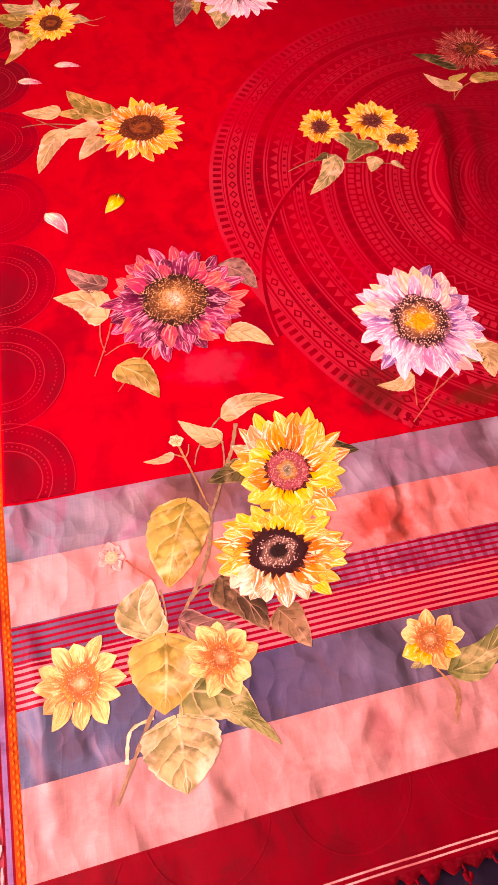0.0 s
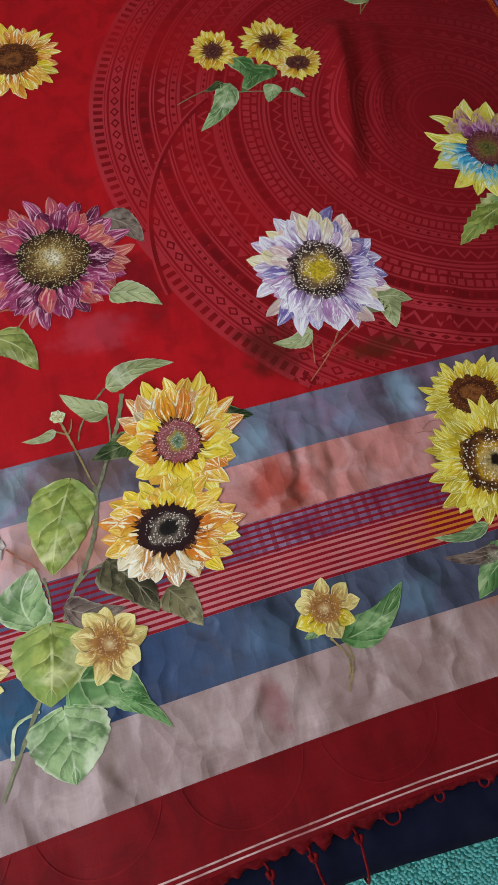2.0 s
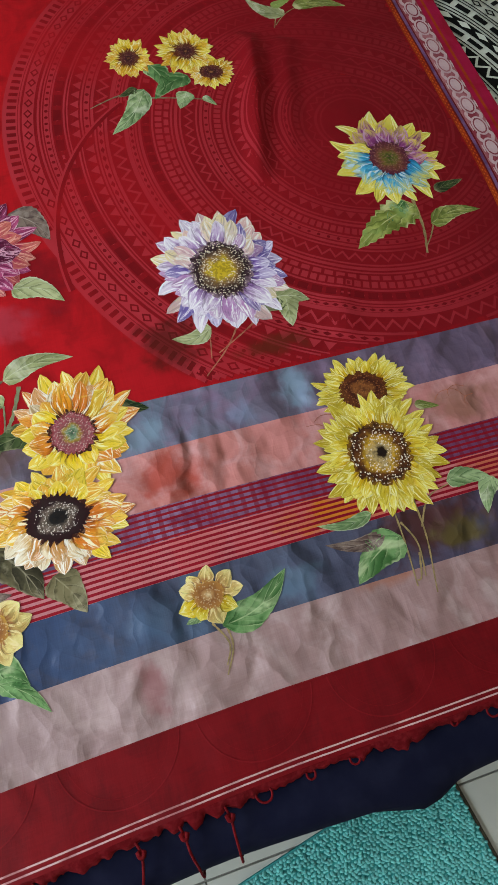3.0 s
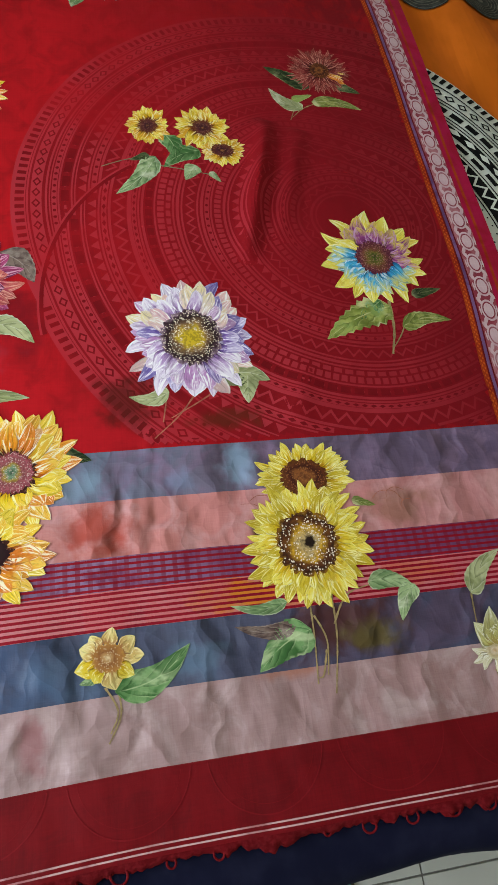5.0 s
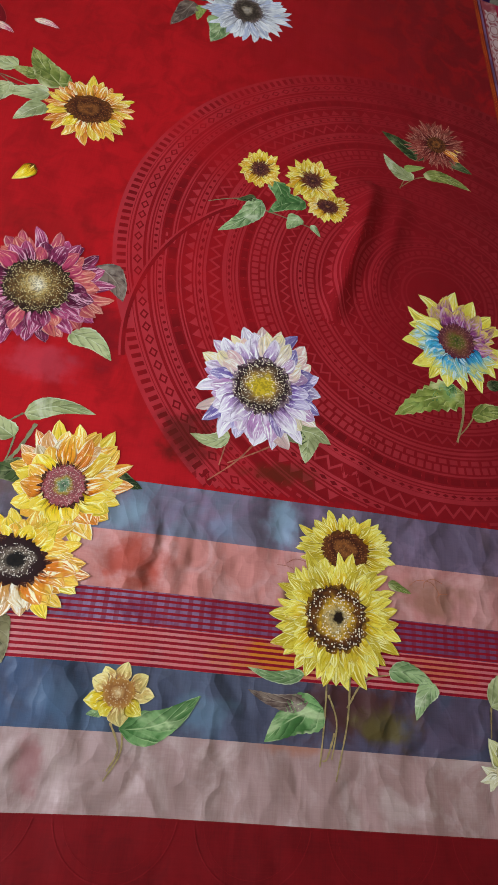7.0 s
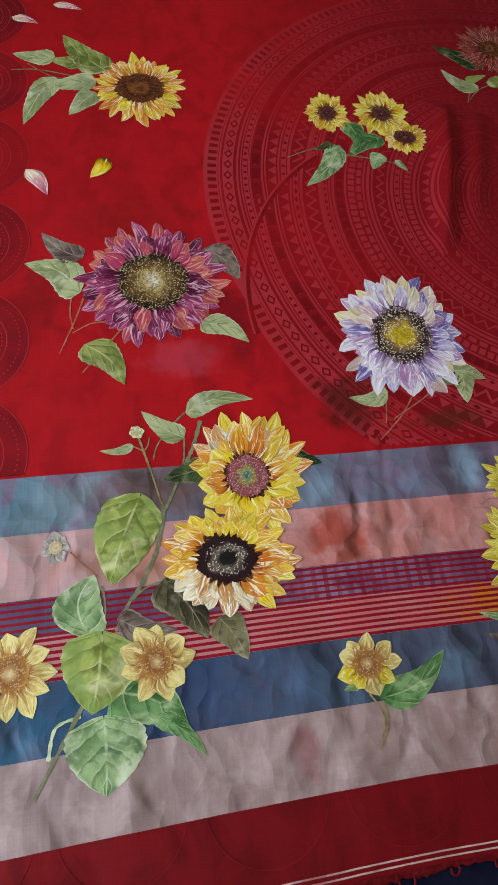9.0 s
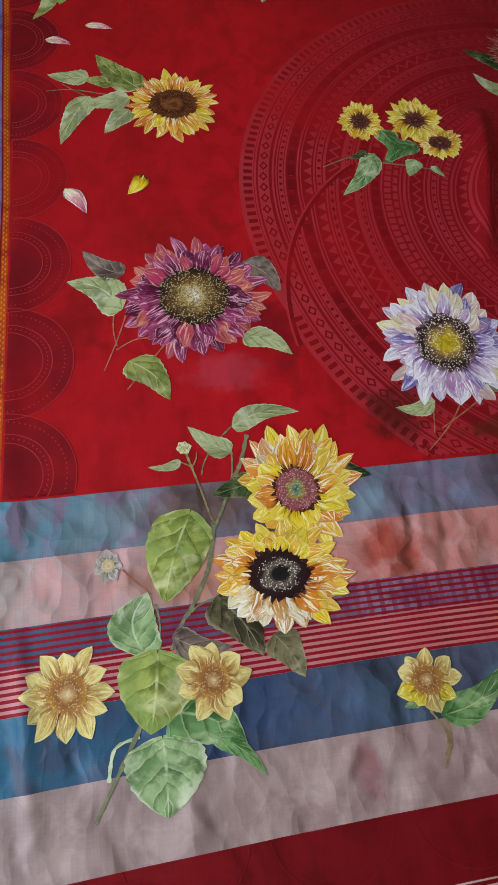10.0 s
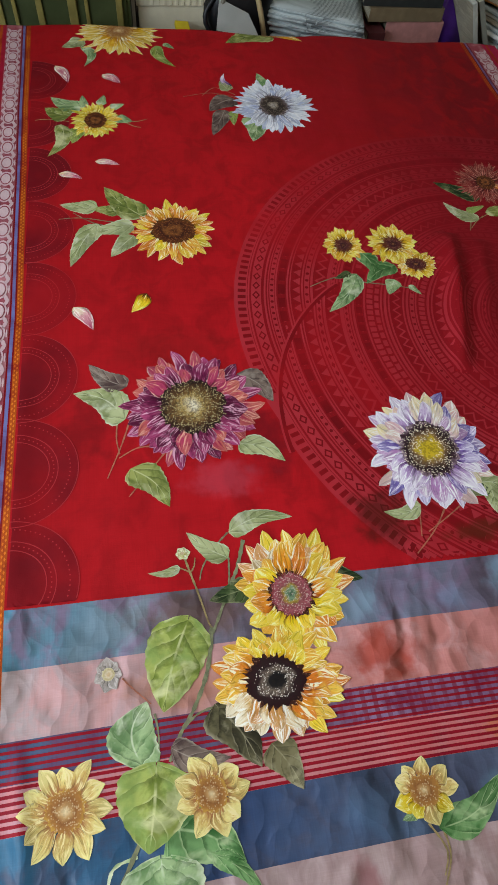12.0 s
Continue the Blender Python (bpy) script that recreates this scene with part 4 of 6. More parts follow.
def drifted(x, y):
    """The first disc's rings, drawn towards the second disc's centre on the far side."""
    px, py = x - DISC_A[0], y - DISC_A[1]
    r, a = math.hypot(px, py), math.degrees(math.atan2(py, px)) % 360
    w = min(1.0, max(0.0, (112 - a) / 62)) if a < 180 else 1.0 if a > 270 else 0.0
    w = w * w * (3 - 2 * w)
    k = r * (1 + w * (DISC_B[2] / DISC_A[2] - 1)) / max(r, 1e-6)
    return DISC_A[0] + w * (DISC_B[0] - DISC_A[0]) + px * k, DISC_A[1] + w * (DISC_B[1] - DISC_A[1]) + py * k


def ring_print():
    band, pale, dark = Sheet(on_sari(0.0003)), Sheet(on_sari(0.0004)), Sheet(on_sari(0.0005))
    straight = lambda x, y: (x, y)
    for (cx, cy, rim), place, keep in ((DISC_A, drifted, lambda x, y: inside(*drifted(x, y)) and not in_over(*drifted(x, y))), (DISC_B, straight, lambda x, y: inside(x, y) and in_over(x, y))):
        for sheet, lift in ((band, 0.0003), (pale, 0.0004), (dark, 0.0005)):
            sheet.at = lambda x, y, to=place, on=on_sari(lift): on(*to(x, y))
        for h in range(100):
            band.ring(cx, cy, rim * h / 100 + 0.0002, rim * (h + 1) / 100, n=240, keep=keep)
        for kind, depth, w, pitch in RINGS:
            r = rim - depth - w / 2
            if r < 0.02:
                continue
            n = max(8, round(2 * math.pi * r / pitch)) if pitch else 0
            if kind == "line":
                pale.ring(cx, cy, r - w * 0.7, r + w * 0.7, n=460, keep=keep)
            elif kind in ("tick", "hollow"):
                for h in range(4):
                    pale.ring(cx, cy, r - w / 2 + w * h / 4, r - w / 2 + w * (h + 1) / 4, n=460, keep=keep)
                dark.motif_ring(cx, cy, r - (0.002 if kind == "tick" else 0), w * (0.62 if kind == "tick" else 0.82), kind, n, keep)
            elif kind == "dot":
                pale.ring(cx, cy, r - w / 2 - 0.001, r + w / 2 + 0.001, n=460, keep=keep)
                dark.motif_ring(cx, cy, r, w, "diamond" if n % 2 else "dot", n, keep)
            elif kind == "block":
                dark.motif_ring(cx, cy, r, w, "dash", n, keep)
                pale.motif_ring(cx, cy, r, w * 0.3, "tick", n * 2, keep)
            elif kind == "ladder":
                pale.motif_ring(cx, cy, r, w, "dash", n, keep)
            elif kind == "wave":
                pale.motif_ring(cx, cy, r, w, "tri", n, keep)
            else:
                pale.motif_ring(cx, cy, r, w, "zig", n, keep)
    pale.at, dark.at = on_sari(0.0006), on_sari(0.0006)
    # rim of the second disc
    pale.ring(*OVER[:2], OVER[2] + 0.0015, OVER[2] + 0.0045, 2.17, 3.32, 90, inside)
    dark.ring(*OVER[:2], OVER[2] - 0.004, OVER[2] + 0.0015, 2.17, 3.32, 90, inside)
    band.link("ring_print_band", print_band, sari, "dull red ground of the block print", "stuff")
    pale.link("ring_print_motif", print_pale, sari, "pale red rings and zigzags of the block print", "stuff")
    dark.link("ring_print_shade", print_dark, sari, "dark red diamonds and dashes of the block print", "stuff")


ring_print()

# maroon half discs along the side border, faint rings in the end panel
for k in range(8):
    cy, rad = 0.182 + 0.1535 * (k - 1), 0.082 - 0.001 * k
    at, verts, faces = on_sari(0.0004), [], []
    for h in range(9):
        for i in range(31):
            q = math.pi * (i / 30 - 0.5)
            verts.append(at(x_left(cy) + 0.003 + rad * h / 8 * math.cos(q), max(0.003, cy + rad * h / 8 * math.sin(q))))
    for h in range(8):
        for i in range(30):
            k0 = h * 31 + i
            faces.append((k0, k0 + 31, k0 + 32, k0 + 1))
    disc = link("scallop", verts, faces, scallop_dark, sari, "dark maroon half disc print")
    g = Sheet(on_sari(0.0006))
    for q in (0.985, 0.66, 0.52):
        g.ring(x_left(cy) + 0.003, cy, rad * q, rad * q + 0.0011, n=90, keep=inside)
    g.motif_ring(x_left(cy) + 0.003, cy, rad * 0.86, 0.0020, "dot", 70, inside)
    g.motif_ring(x_left(cy) + 0.003, cy, rad * 0.60, 0.0020, "dot", 50, inside)
    g.link("scallop_outline", scallop_line, disc, "", "stuff")
low = lambda x, y: END + 0.012 < y < sag(x, -0.352) and 0.01 < x < 0.96
g = Sheet(on_sari(0.0005))
for k in range(7):
    g.ring(0.04 + 0.138 * k, -0.345, 0.0600, 0.0612, math.pi, 2 * math.pi, 60, low)
    g.ring(0.04 + 0.138 * k, -0.345, 0.0510, 0.0514, math.pi, 2 * math.pi, 60, low)
g.link("ring_outline_print", print_faint, sari, "faint ring outlines", "stuff")


# ---- printed flowers ----
def blade(name, base, tip, width, mat, parent, lift, bend=0.0, shape=0.62, serrate=0.0, rows=12, cols=5, sharp=1.0, twist=0.0, seed=0, lobed=0.0):
    """A petal or leaf printed on the sari, from base to tip; bend sweeps its middle sideways."""
    at = on_sari(lift)
    bx, by = base
    dx, dy = tip[0] - bx, tip[1] - by
    nx, ny = -dy, dx
    ln = math.hypot(dx, dy)
    verts, uvs, faces = [], [], []
    for j in range(rows + 1):
        v = (j / rows) ** (1.35 if lobed else 1.0)
        w = max(0.0, math.sin(math.pi * v ** shape)) ** sharp * (1 + 0.08 * math.sin(seed + 9 * v))
        if lobed:
            w = min(1.0, v / 0.16) ** 0.5 * math.sin(math.pi * (0.26 + 0.74 * v)) ** 0.8 if j < rows else 0.0
        if serrate and j % 2:
            w *= 1 - serrate
        off = bend * math.sin(math.pi * v) + twist * math.sin(2 * math.pi * v)
        for i in range(cols + 1):
            u = i / cols
            o = off + (u - 0.5) * width / ln * max(w, 0.02)
            vv = v - lobed * (2 * abs(u - 0.5)) ** 1.5 * (1 - v) ** 3
            verts.append(at(bx + dx * vv + nx * o, by + dy * vv + ny * o))
            uvs.append((u, v))
    for j in range(rows):
        for i in range(cols):
            k = j * (cols + 1) + i
            faces.append((k, k + 1, k + cols + 2, k + cols + 1))
    return link(name, verts, faces, mat, parent, uvs=uvs)


def stem(parent, pts, width, mat, lift=0.0006):
    """A printed stalk along a smooth line through pts."""
    at = on_sari(lift)
    line, n = [], len(pts)
    for k in range(n - 1):
        p0, p1, p2, p3 = pts[max(0, k - 1)], pts[k], pts[k + 1], pts[min(n - 1, k + 2)]
        for i in range(8):
            t = i / 8
            line.append(tuple(0.5 * (2 * b + (c - a) * t + (2 * a - 5 * b + 4 * c - d) * t * t + (3 * b - a - 3 * c + d) * t ** 3) for a, b, c, d in zip(p0, p1, p2, p3)))
    line.append(pts[-1])
    verts, faces = [], []
    for k, p in enumerate(line):
        a, b = line[max(0, k - 1)], line[min(len(line) - 1, k + 1)]
        dx, dy = b[0] - a[0], b[1] - a[1]
        ln = math.hypot(dx, dy) or 1
        w = width * 0.34 * (1.15 - 0.5 * k / len(line)) * (1 + 0.25 * math.sin(k * 2.1))
        verts += [at(p[0] - dy / ln * w, p[1] + dx / ln * w), at(*p), at(p[0] + dy / ln * w, p[1] - dx / ln * w)]
    for k in range(len(line) - 1):
        for i in range(2):
            q = 3 * k + i
            faces.append((q, q + 1, q + 4, q + 3))
    return link("stem", verts, faces, mat, parent)


def heart(parent, c, rx, ry, mat, lift, ragged=0.06, turn=0.0):
    at = on_sari(lift)
    verts, uvs, faces = [at(*c)], [(0, 0)], []
    n, rings = 84, 5
    for k in range(1, rings + 1):
        for i in range(n):
            a = 2 * math.pi * i / n
            e = 1 + (ragged * random.uniform(-1, 1) if k == rings else 0)
            px, py = rx * k / rings * e * math.cos(a), ry * k / rings * e * math.sin(a)
            verts.append(at(c[0] + px * math.cos(turn) - py * math.sin(turn), c[1] + px * math.sin(turn) + py * math.cos(turn)))
            uvs.append((k / rings * math.cos(a), k / rings * math.sin(a)))
    faces += [(0, 1 + i, 1 + (i + 1) % n) for i in range(n)]
    for k in range(rings - 1):
        for i in range(n):
            a, b = 1 + k * n + i, 1 + k * n + (i + 1) % n
            faces.append((a, a + n, b + n, b))
    return link("heart", verts, faces, mat, parent, uvs=uvs)


def flower(label, c, rx, ry, dx, dy, n, mats, disc, width=1.0, rows=2, jitter=0.11, turn=0.0, level=0.0008, pick=None, shape=0.62, bend=0.09, disc_at=None, axis=0.0, serrate=0.0, sharp=0.78, ray=False, step=0.12):
    """A painted flower: rows of petals round a heart. rx, ry and dx, dy are the half sizes of flower and heart."""
    top = new("flower_print")
    top.parent = sari
    top["label"] = label
    dc = disc_at or c
    lift = level
    n = int(n * 1.08)
    for row in range(rows):
        order = list(range(n))
        random.shuffle(order)
        for i in order:
            a = turn + 2 * math.pi * (i + 0.5 * row + random.uniform(-0.18, 0.18)) / n
            k = (1.0 - step * row) * (1 + random.uniform(-jitter, jitter))
            ca, sa = math.cos(a), math.sin(a)
            ex, ey = rx * k * ca, ry * k * sa
            gx, gy = dx * 0.72 * ca, dy * 0.72 * sa
            if axis:
                ex, ey = ex * math.cos(axis) - ey * math.sin(axis), ex * math.sin(axis) + ey * math.cos(axis)
                gx, gy = gx * math.cos(axis) - gy * math.sin(axis), gx * math.sin(axis) + gy * math.cos(axis)
            size = 2 * math.pi * (rx + ry) / 2 * 0.78 / n * width * random.uniform(0.85, 1.2)
            mat = pick(a % (2 * math.pi), row) if pick else random.choice(mats)
            blade("petal", (dc[0] + gx, dc[1] + gy), (c[0] + ex, c[1] + ey), size, mat, top, lift + 0.00003 * (i % 5), random.uniform(-bend, bend), shape + random.uniform(-0.06, 0.12), serrate, 10, 4, sharp, random.uniform(-0.04, 0.04), random.uniform(0, 6))
        lift += 0.00014
    if disc:
        if ray:
            heart(top, dc, dx * 1.05, dy * 1.05, D_RAY, lift + 0.0001, 0.22, axis)
        heart(top, dc, dx, dy, disc, lift + 0.0003, 0.09, axis)
    return top


def leaf(base, tip, width, mat, bend=0.0, lift=0.0007, shape=0.55, serrate=0.06, label="printed leaf", twist=0.0, lobed=0.0):
    ob = blade("leaf_print", base, tip, width * (0.94 if lobed else 0.86), mat, sari, lift, bend, shape, serrate, 18, 8, 0.62 if lobed else 0.85, twist, 0, lobed)
    ob["label"] = label
    return ob


def loose_petal(base, tip, width, mat):
    ob = blade("petal_print", base, tip, width, mat, sari, 0.0012, 0.08, 0.7, 0, 10, 4)
    ob["label"] = "small loose petal print"


# leafy sunflower by the side border
for b, t, w, m in (((0.112, 0.700), (0.047, 0.708), 0.042, L_PALE), ((0.192, 0.668), (0.124, 0.752), 0.062, L_OLIVE), ((0.150, 0.685), (0.102, 0.694), 0.034, L_OLIVE),
                   ((0.112, 0.655), (0.068, 0.553), 0.046, L_PALE), ((0.175, 0.648), (0.094, 0.634), 0.045, L_PALE), ((0.172, 0.622), (0.133, 0.572), 0.042, L_PALE)):
    leaf(b, t, w, m, random.uniform(-0.1, 0.1))
stem(sari, [(0.172, 0.648), (0.091, 0.670), (0.046, 0.670)], 0.0032, STEM_G)
stem(sari, [(0.172, 0.640), (0.110, 0.655), (0.070, 0.685)], 0.003, STEM_G)
flower("golden sunflower print with brown heart", (0.240, 0.632), 0.072, 0.078, 0.038, 0.032, 21, [P_GOLD2, P_GOLD, P_GOLD], D_BROWN, 1.05, shape=0.8, sharp=0.62)
loose_petal((0.073, 0.464), (0.103, 0.415), 0.024, P_PINK)
loose_petal((0.187, 0.485), (0.162, 0.446), 0.026, P_GOLD2)

# plum flower
for b, t, w, m, e in (((0.312, 0.316), (0.358, 0.262), 0.050, L_GREY, 0.12), ((0.298, 0.196), (0.359, 0.163), 0.040, L_PALE, 0.14), ((0.146, 0.250), (0.075, 0.300), 0.060, L_PALE, -0.15),
                      ((0.150, 0.305), (0.096, 0.350), 0.040, L_GREY, 0.1), ((0.15, 0.171), (0.198, 0.111), 0.052, L_OLIVE, 0.12)):
    leaf(b, t, w, m, e)
for p in ([(0.155, 0.258), (0.140, 0.21), (0.120, 0.160)], [(0.136, 0.257), (0.133, 0.22), (0.137, 0.195)], [(0.185, 0.203), (0.16, 0.202), (0.136, 0.189)], [(0.200, 0.195), (0.147, 0.130)]):
    stem(sari, p, 0.003, STEM_R)
flower("plum purple flower print with gold-dotted heart", (0.241, 0.263), 0.098, 0.098, 0.047, 0.044, 24, [P_PURPLE, P_PURPLE, P_PURPLE2], D_OLIVE, 1.2, rows=3, shape=1.0, sharp=0.6,
       pick=lambda a, r: P_PURPLE2 if 1.7 < a < 2.6 and random.random() < 0.8 else random.choice([P_PURPLE, P_PURPLE, P_PURPLE, P_PURPLE2]))

# tall stand of two sunflowers with heart-shaped leaves
for p, w, m in (
    ([(0.286, 0.056), (0.274, 0.021), (0.261, -0.003), (0.239, -0.048), (0.223, -0.072)], 0.0062, STEM_G),
    ([(0.268, 0.068), (0.249, 0.05), (0.233, 0.028), (0.227, 0.01)], 0.003, STEM_G),
    ([(0.265, 0.035), (0.263, 0.011), (0.259, -0.006)], 0.003, STEM_G),
    ([(0.211, 0.04), (0.218, 0.015), (0.226, -0.014), (0.232, -0.039), (0.236, -0.047)], 0.0036, STEM),
    ([(0.215, 0.022), (0.203, 0.028), (0.189, 0.028)], 0.0024, STEM),
    ([(0.218, 0.022), (0.222, 0.029), (0.224, 0.039)], 0.0024, STEM),
    ([(0.236, -0.047), (0.226, -0.093), (0.208, -0.13), (0.192, -0.152), (0.178, -0.178)], 0.0066, STEM_G),
    ([(0.269, -0.118), (0.24, -0.129), (0.212, -0.136), (0.194, -0.15)], 0.004, STEM_G),
    ([(0.165, -0.13), (0.168, -0.149), (0.167, -0.177)], 0.003, STEM_G),
    ([(0.132, -0.09), (0.144, -0.103), (0.162, -0.12)], 0.0024, STEM_R),
    ([(0.150, -0.235), (0.12, -0.285), (0.098, -0.322)], 0.006, STEM_G), ([(0.111, -0.290), (0.118, -0.262), (0.142, -0.255)], 0.005, L_MINT),
):
    stem(sari, p, w, m)
for b, t, w, m, e in (((0.269, 0.068), (0.354, 0.081), 0.034, L_PALE, 0.12), ((0.265, 0.035), (0.216, 0.073), 0.032, L_PALE, 0.06), ((0.205, 0.028), (0.166, 0.025), 0.014, L_PALE, 0.1),
                      ((0.209, -0.036), (0.175, -0.13), 0.076, L_LIME, -0.04), ((0.290, -0.004), (0.236, -0.016), 0.036, L_DARK, 0.0), ((0.150, -0.178), (0.157, -0.117), 0.058, L_MINT, 0.22),
                      ((0.172, -0.236), (0.246, -0.274), 0.074, L_GREEN, 0.10), ((0.213, -0.262), (0.262, -0.304), 0.022, L_GREEN, 0.08), ((0.164, -0.180), (0.153, -0.254), 0.086, L_LIME, 0.02),
                      ((0.164, -0.260), (0.165, -0.326), 0.086, L_MINT, 0.02), ((0.23, -0.129), (0.273, -0.195), 0.062, L_BARK, 0.06), ((0.286, -0.175), (0.313, -0.221), 0.044, L_TAUPE, 0.05),
                      ((0.180, -0.165), (0.242, -0.182), 0.034, L_GREY, -0.1), ((0.390, 0.002), (0.427, -0.010), 0.026, L_DARK, 0.0)):
    leaf(b, t, w, m, e, 0.0007 if m is not L_LIME else 0.0009, 0.52, 0.05, "heart-shaped printed leaf", 0.0, 0.06 if w > 0.05 and m is not L_GREEN and m is not L_BARK else 0.0)
flower("faint grey flower print", (0.117, -0.084), 0.016, 0.018, 0.007, 0.007, 7, [P_FAINT], D_PALE, 1.2, 1)
flower("tiny bud print", (0.209, 0.046), 0.009, 0.009, 0.002, 0.002, 6, [P_PALE], D_PALE, 1.2, 1)
flower("buff yellow flower print", (0.218, -0.212), 0.038, 0.038, 0.0165, 0.0165, 9, [P_BUFF], D_BUFF, 1.1, 1, level=0.0011, shape=0.85, sharp=0.8)
flower("buff yellow flower print", (0.073, -0.207), 0.048, 0.044, 0.020, 0.019, 12, [P_BUFF], D_BUFF, 1.1, 1, shape=0.85, sharp=0.8)
flower("gold sunflower print with rose and green heart", (0.341, -0.010), 0.070, 0.076, 0.025, 0.026, 18, [P_GOLD2, P_GOLD, P_GOLD, P_GOLD3], D_GREEN, 1.25, shape=0.85, sharp=0.62, level=0.0009, disc_at=(0.335, -0.019), ray=True, rows=3,
       pick=lambda a, r: P_GOLD2 if 3.4 < a < 6.1 and random.random() < 0.8 else random.choice([P_GOLD, P_GOLD, P_GOLD2, P_GOLD2, P_GOLD3]))
flower("gold sunflower print with black heart", (0.305, -0.116), 0.078, 0.061, 0.033, 0.026, 19, [P_GOLD, P_GOLD2, P_GOLD], D_BLACK, 1.25, shape=0.85, sharp=0.62, level=0.0014, disc_at=(0.301, -0.114), axis=-0.1, ray=True, rows=3,
       pick=lambda a, r: P_GOLD2 if 0.6 < a < 2.2 else (P_GOLD3 if 3.7 < a < 5.2 else random.choice([P_GOLD, P_GOLD, P_GOLD2])))

# lavender flower
for b, t, w, m, e in (((0.528, 0.078), (0.476, 0.074), 0.028, L_PALE, 0.15), ((0.600, 0.102), (0.632, 0.084), 0.036, L_DARK, 0.0), ((0.618, 0.102), (0.664, 0.088), 0.034, L_PALE, 0.1), ((0.634, 0.098), (0.630, 0.055), 0.034, L_PALE, 0.0)):
    leaf(b, t, w, m, e)
for p in ([(0.525, 0.086), (0.522, 0.06), (0.517, 0.035)], [(0.566, 0.080), (0.54, 0.045), (0.505, 0.013)], [(0.612, 0.092), (0.57, 0.064), (0.528, 0.040)]):
    stem(sari, p, 0.003, STEM_R)
flower("white and lavender flower print with yellow heart", (0.564, 0.160), 0.086, 0.098, 0.041, 0.044, 22, [P_LAV], D_LAV, 1.2, shape=0.95, sharp=0.6, rows=3, step=0.1,
       pick=lambda a, r: P_LAV2 if (a < 0.5 or a > 5.9) and random.random() < 0.6 else (P_LAV3 if a < 2.8 and random.random() < 0.45 else random.choice([P_LAV, P_LAV, P_LAV, P_LAV, P_LAV2, P_LAV3])))

# three small sunflowers
for b, t, w, m, e in (((0.540, 0.506), (0.476, 0.424), 0.042, L_MINT, 0.08), ((0.560, 0.556), (0.572, 0.500), 0.042, L_GREEN, 0.1), ((0.612, 0.522), (0.552, 0.482), 0.042, L_GREEN, -0.1), ((0.602, 0.488), (0.584, 0.455), 0.032, L_MINT, 0.0),
                      ((0.530, 0.510), (0.500, 0.497), 0.018, L_DARK, 0.0), ((0.624, 0.474), (0.640, 0.452), 0.014, L_MINT, 0.0)):
    leaf(b, t, w, m, e)
stem(sari, [(0.530, 0.508), (0.49, 0.497), (0.455, 0.482)], 0.003, STEM_G)
stem(sari, [(0.546, 0.486), (0.59, 0.476), (0.632, 0.466)], 0.003, STEM_G)
flower("small yellow sunflower print", (0.533, 0.577), 0.038, 0.046, 0.014, 0.015, 13, [P_SMALL], D_PLUM, 1.15)
flower("small yellow sunflower print", (0.650, 0.522), 0.040, 0.038, 0.018, 0.014, 14, [P_SMALL, P_CREAM], D_PLUM, 1.1, level=0.0011)
flower("small yellow sunflower print", (0.622, 0.574), 0.046, 0.052, 0.015, 0.016, 13, [P_SMALL], D_PLUM, 1.2, level=0.0013)

# maroon flower
for b, t, w, m, e in (((0.830, 0.690), (0.750, 0.742), 0.044, L_DARK, 0.0), ((0.806, 0.632), (0.752, 0.684), 0.036, L_PALE, 0.12), ((0.826, 0.652), (0.915, 0.633), 0.034, L_OLIVE, 0.1), ((0.875, 0.70), (0.921, 0.676), 0.028, L_DARK, 0.0),
                      ((0.79, 0.655), (0.83, 0.67), 0.02, L_LIME, 0.0)):
    leaf(b, t, w, m, e)
stem(sari, [(0.815, 0.668), (0.797, 0.645), (0.780, 0.604)], 0.003, STEM)
stem(sari, [(0.85, 0.655), (0.81, 0.636), (0.784, 0.610)], 0.003, STEM)
flower("maroon and dusty pink flower print", (0.855, 0.735), 0.062, 0.062, 0.018, 0.02, 26, [P_MAROON], D_BROWN, 1.0, 3, pick=lambda a, r: P_GOLD if a > 5.6 and random.random() < 0.6 else P_MAROON)

# blue, purple and yellow flower
for b, t, w, m, e in (((0.852, 0.215), (0.812, 0.182), 0.032, L_GREEN, 0.0), ((0.876, 0.168), (0.956, 0.176), 0.034, L_OLIVE, 0.12), ((0.905, 0.225), (0.955, 0.235), 0.022, L_DARK, 0.0)):
    leaf(b, t, w, m, e)
leaf((0.866, 0.205), (0.757, 0.150), 0.062, L_LIME, -0.06, serrate=0.22)
stem(sari, [(0.866, 0.215), (0.862, 0.165), (0.850, 0.122)], 0.006, STEM)
stem(sari, [(0.879, 0.168), (0.868, 0.15), (0.856, 0.135)], 0.003, STEM)
flower("yellow flower print with purple and blue petals", (0.861, 0.296), 0.085, 0.092, 0.030, 0.032, 16, [P_MULTI_UP], D_MULTI, 1.1, rows=3, step=0.13, sharp=0.66, bend=0.16,
       pick=lambda a, r: P_MULTI_Y if r == 0 or random.random() < 0.10 else (P_MULTI_UP if a < 2.6 or a > 6.0 else P_MULTI_DN))

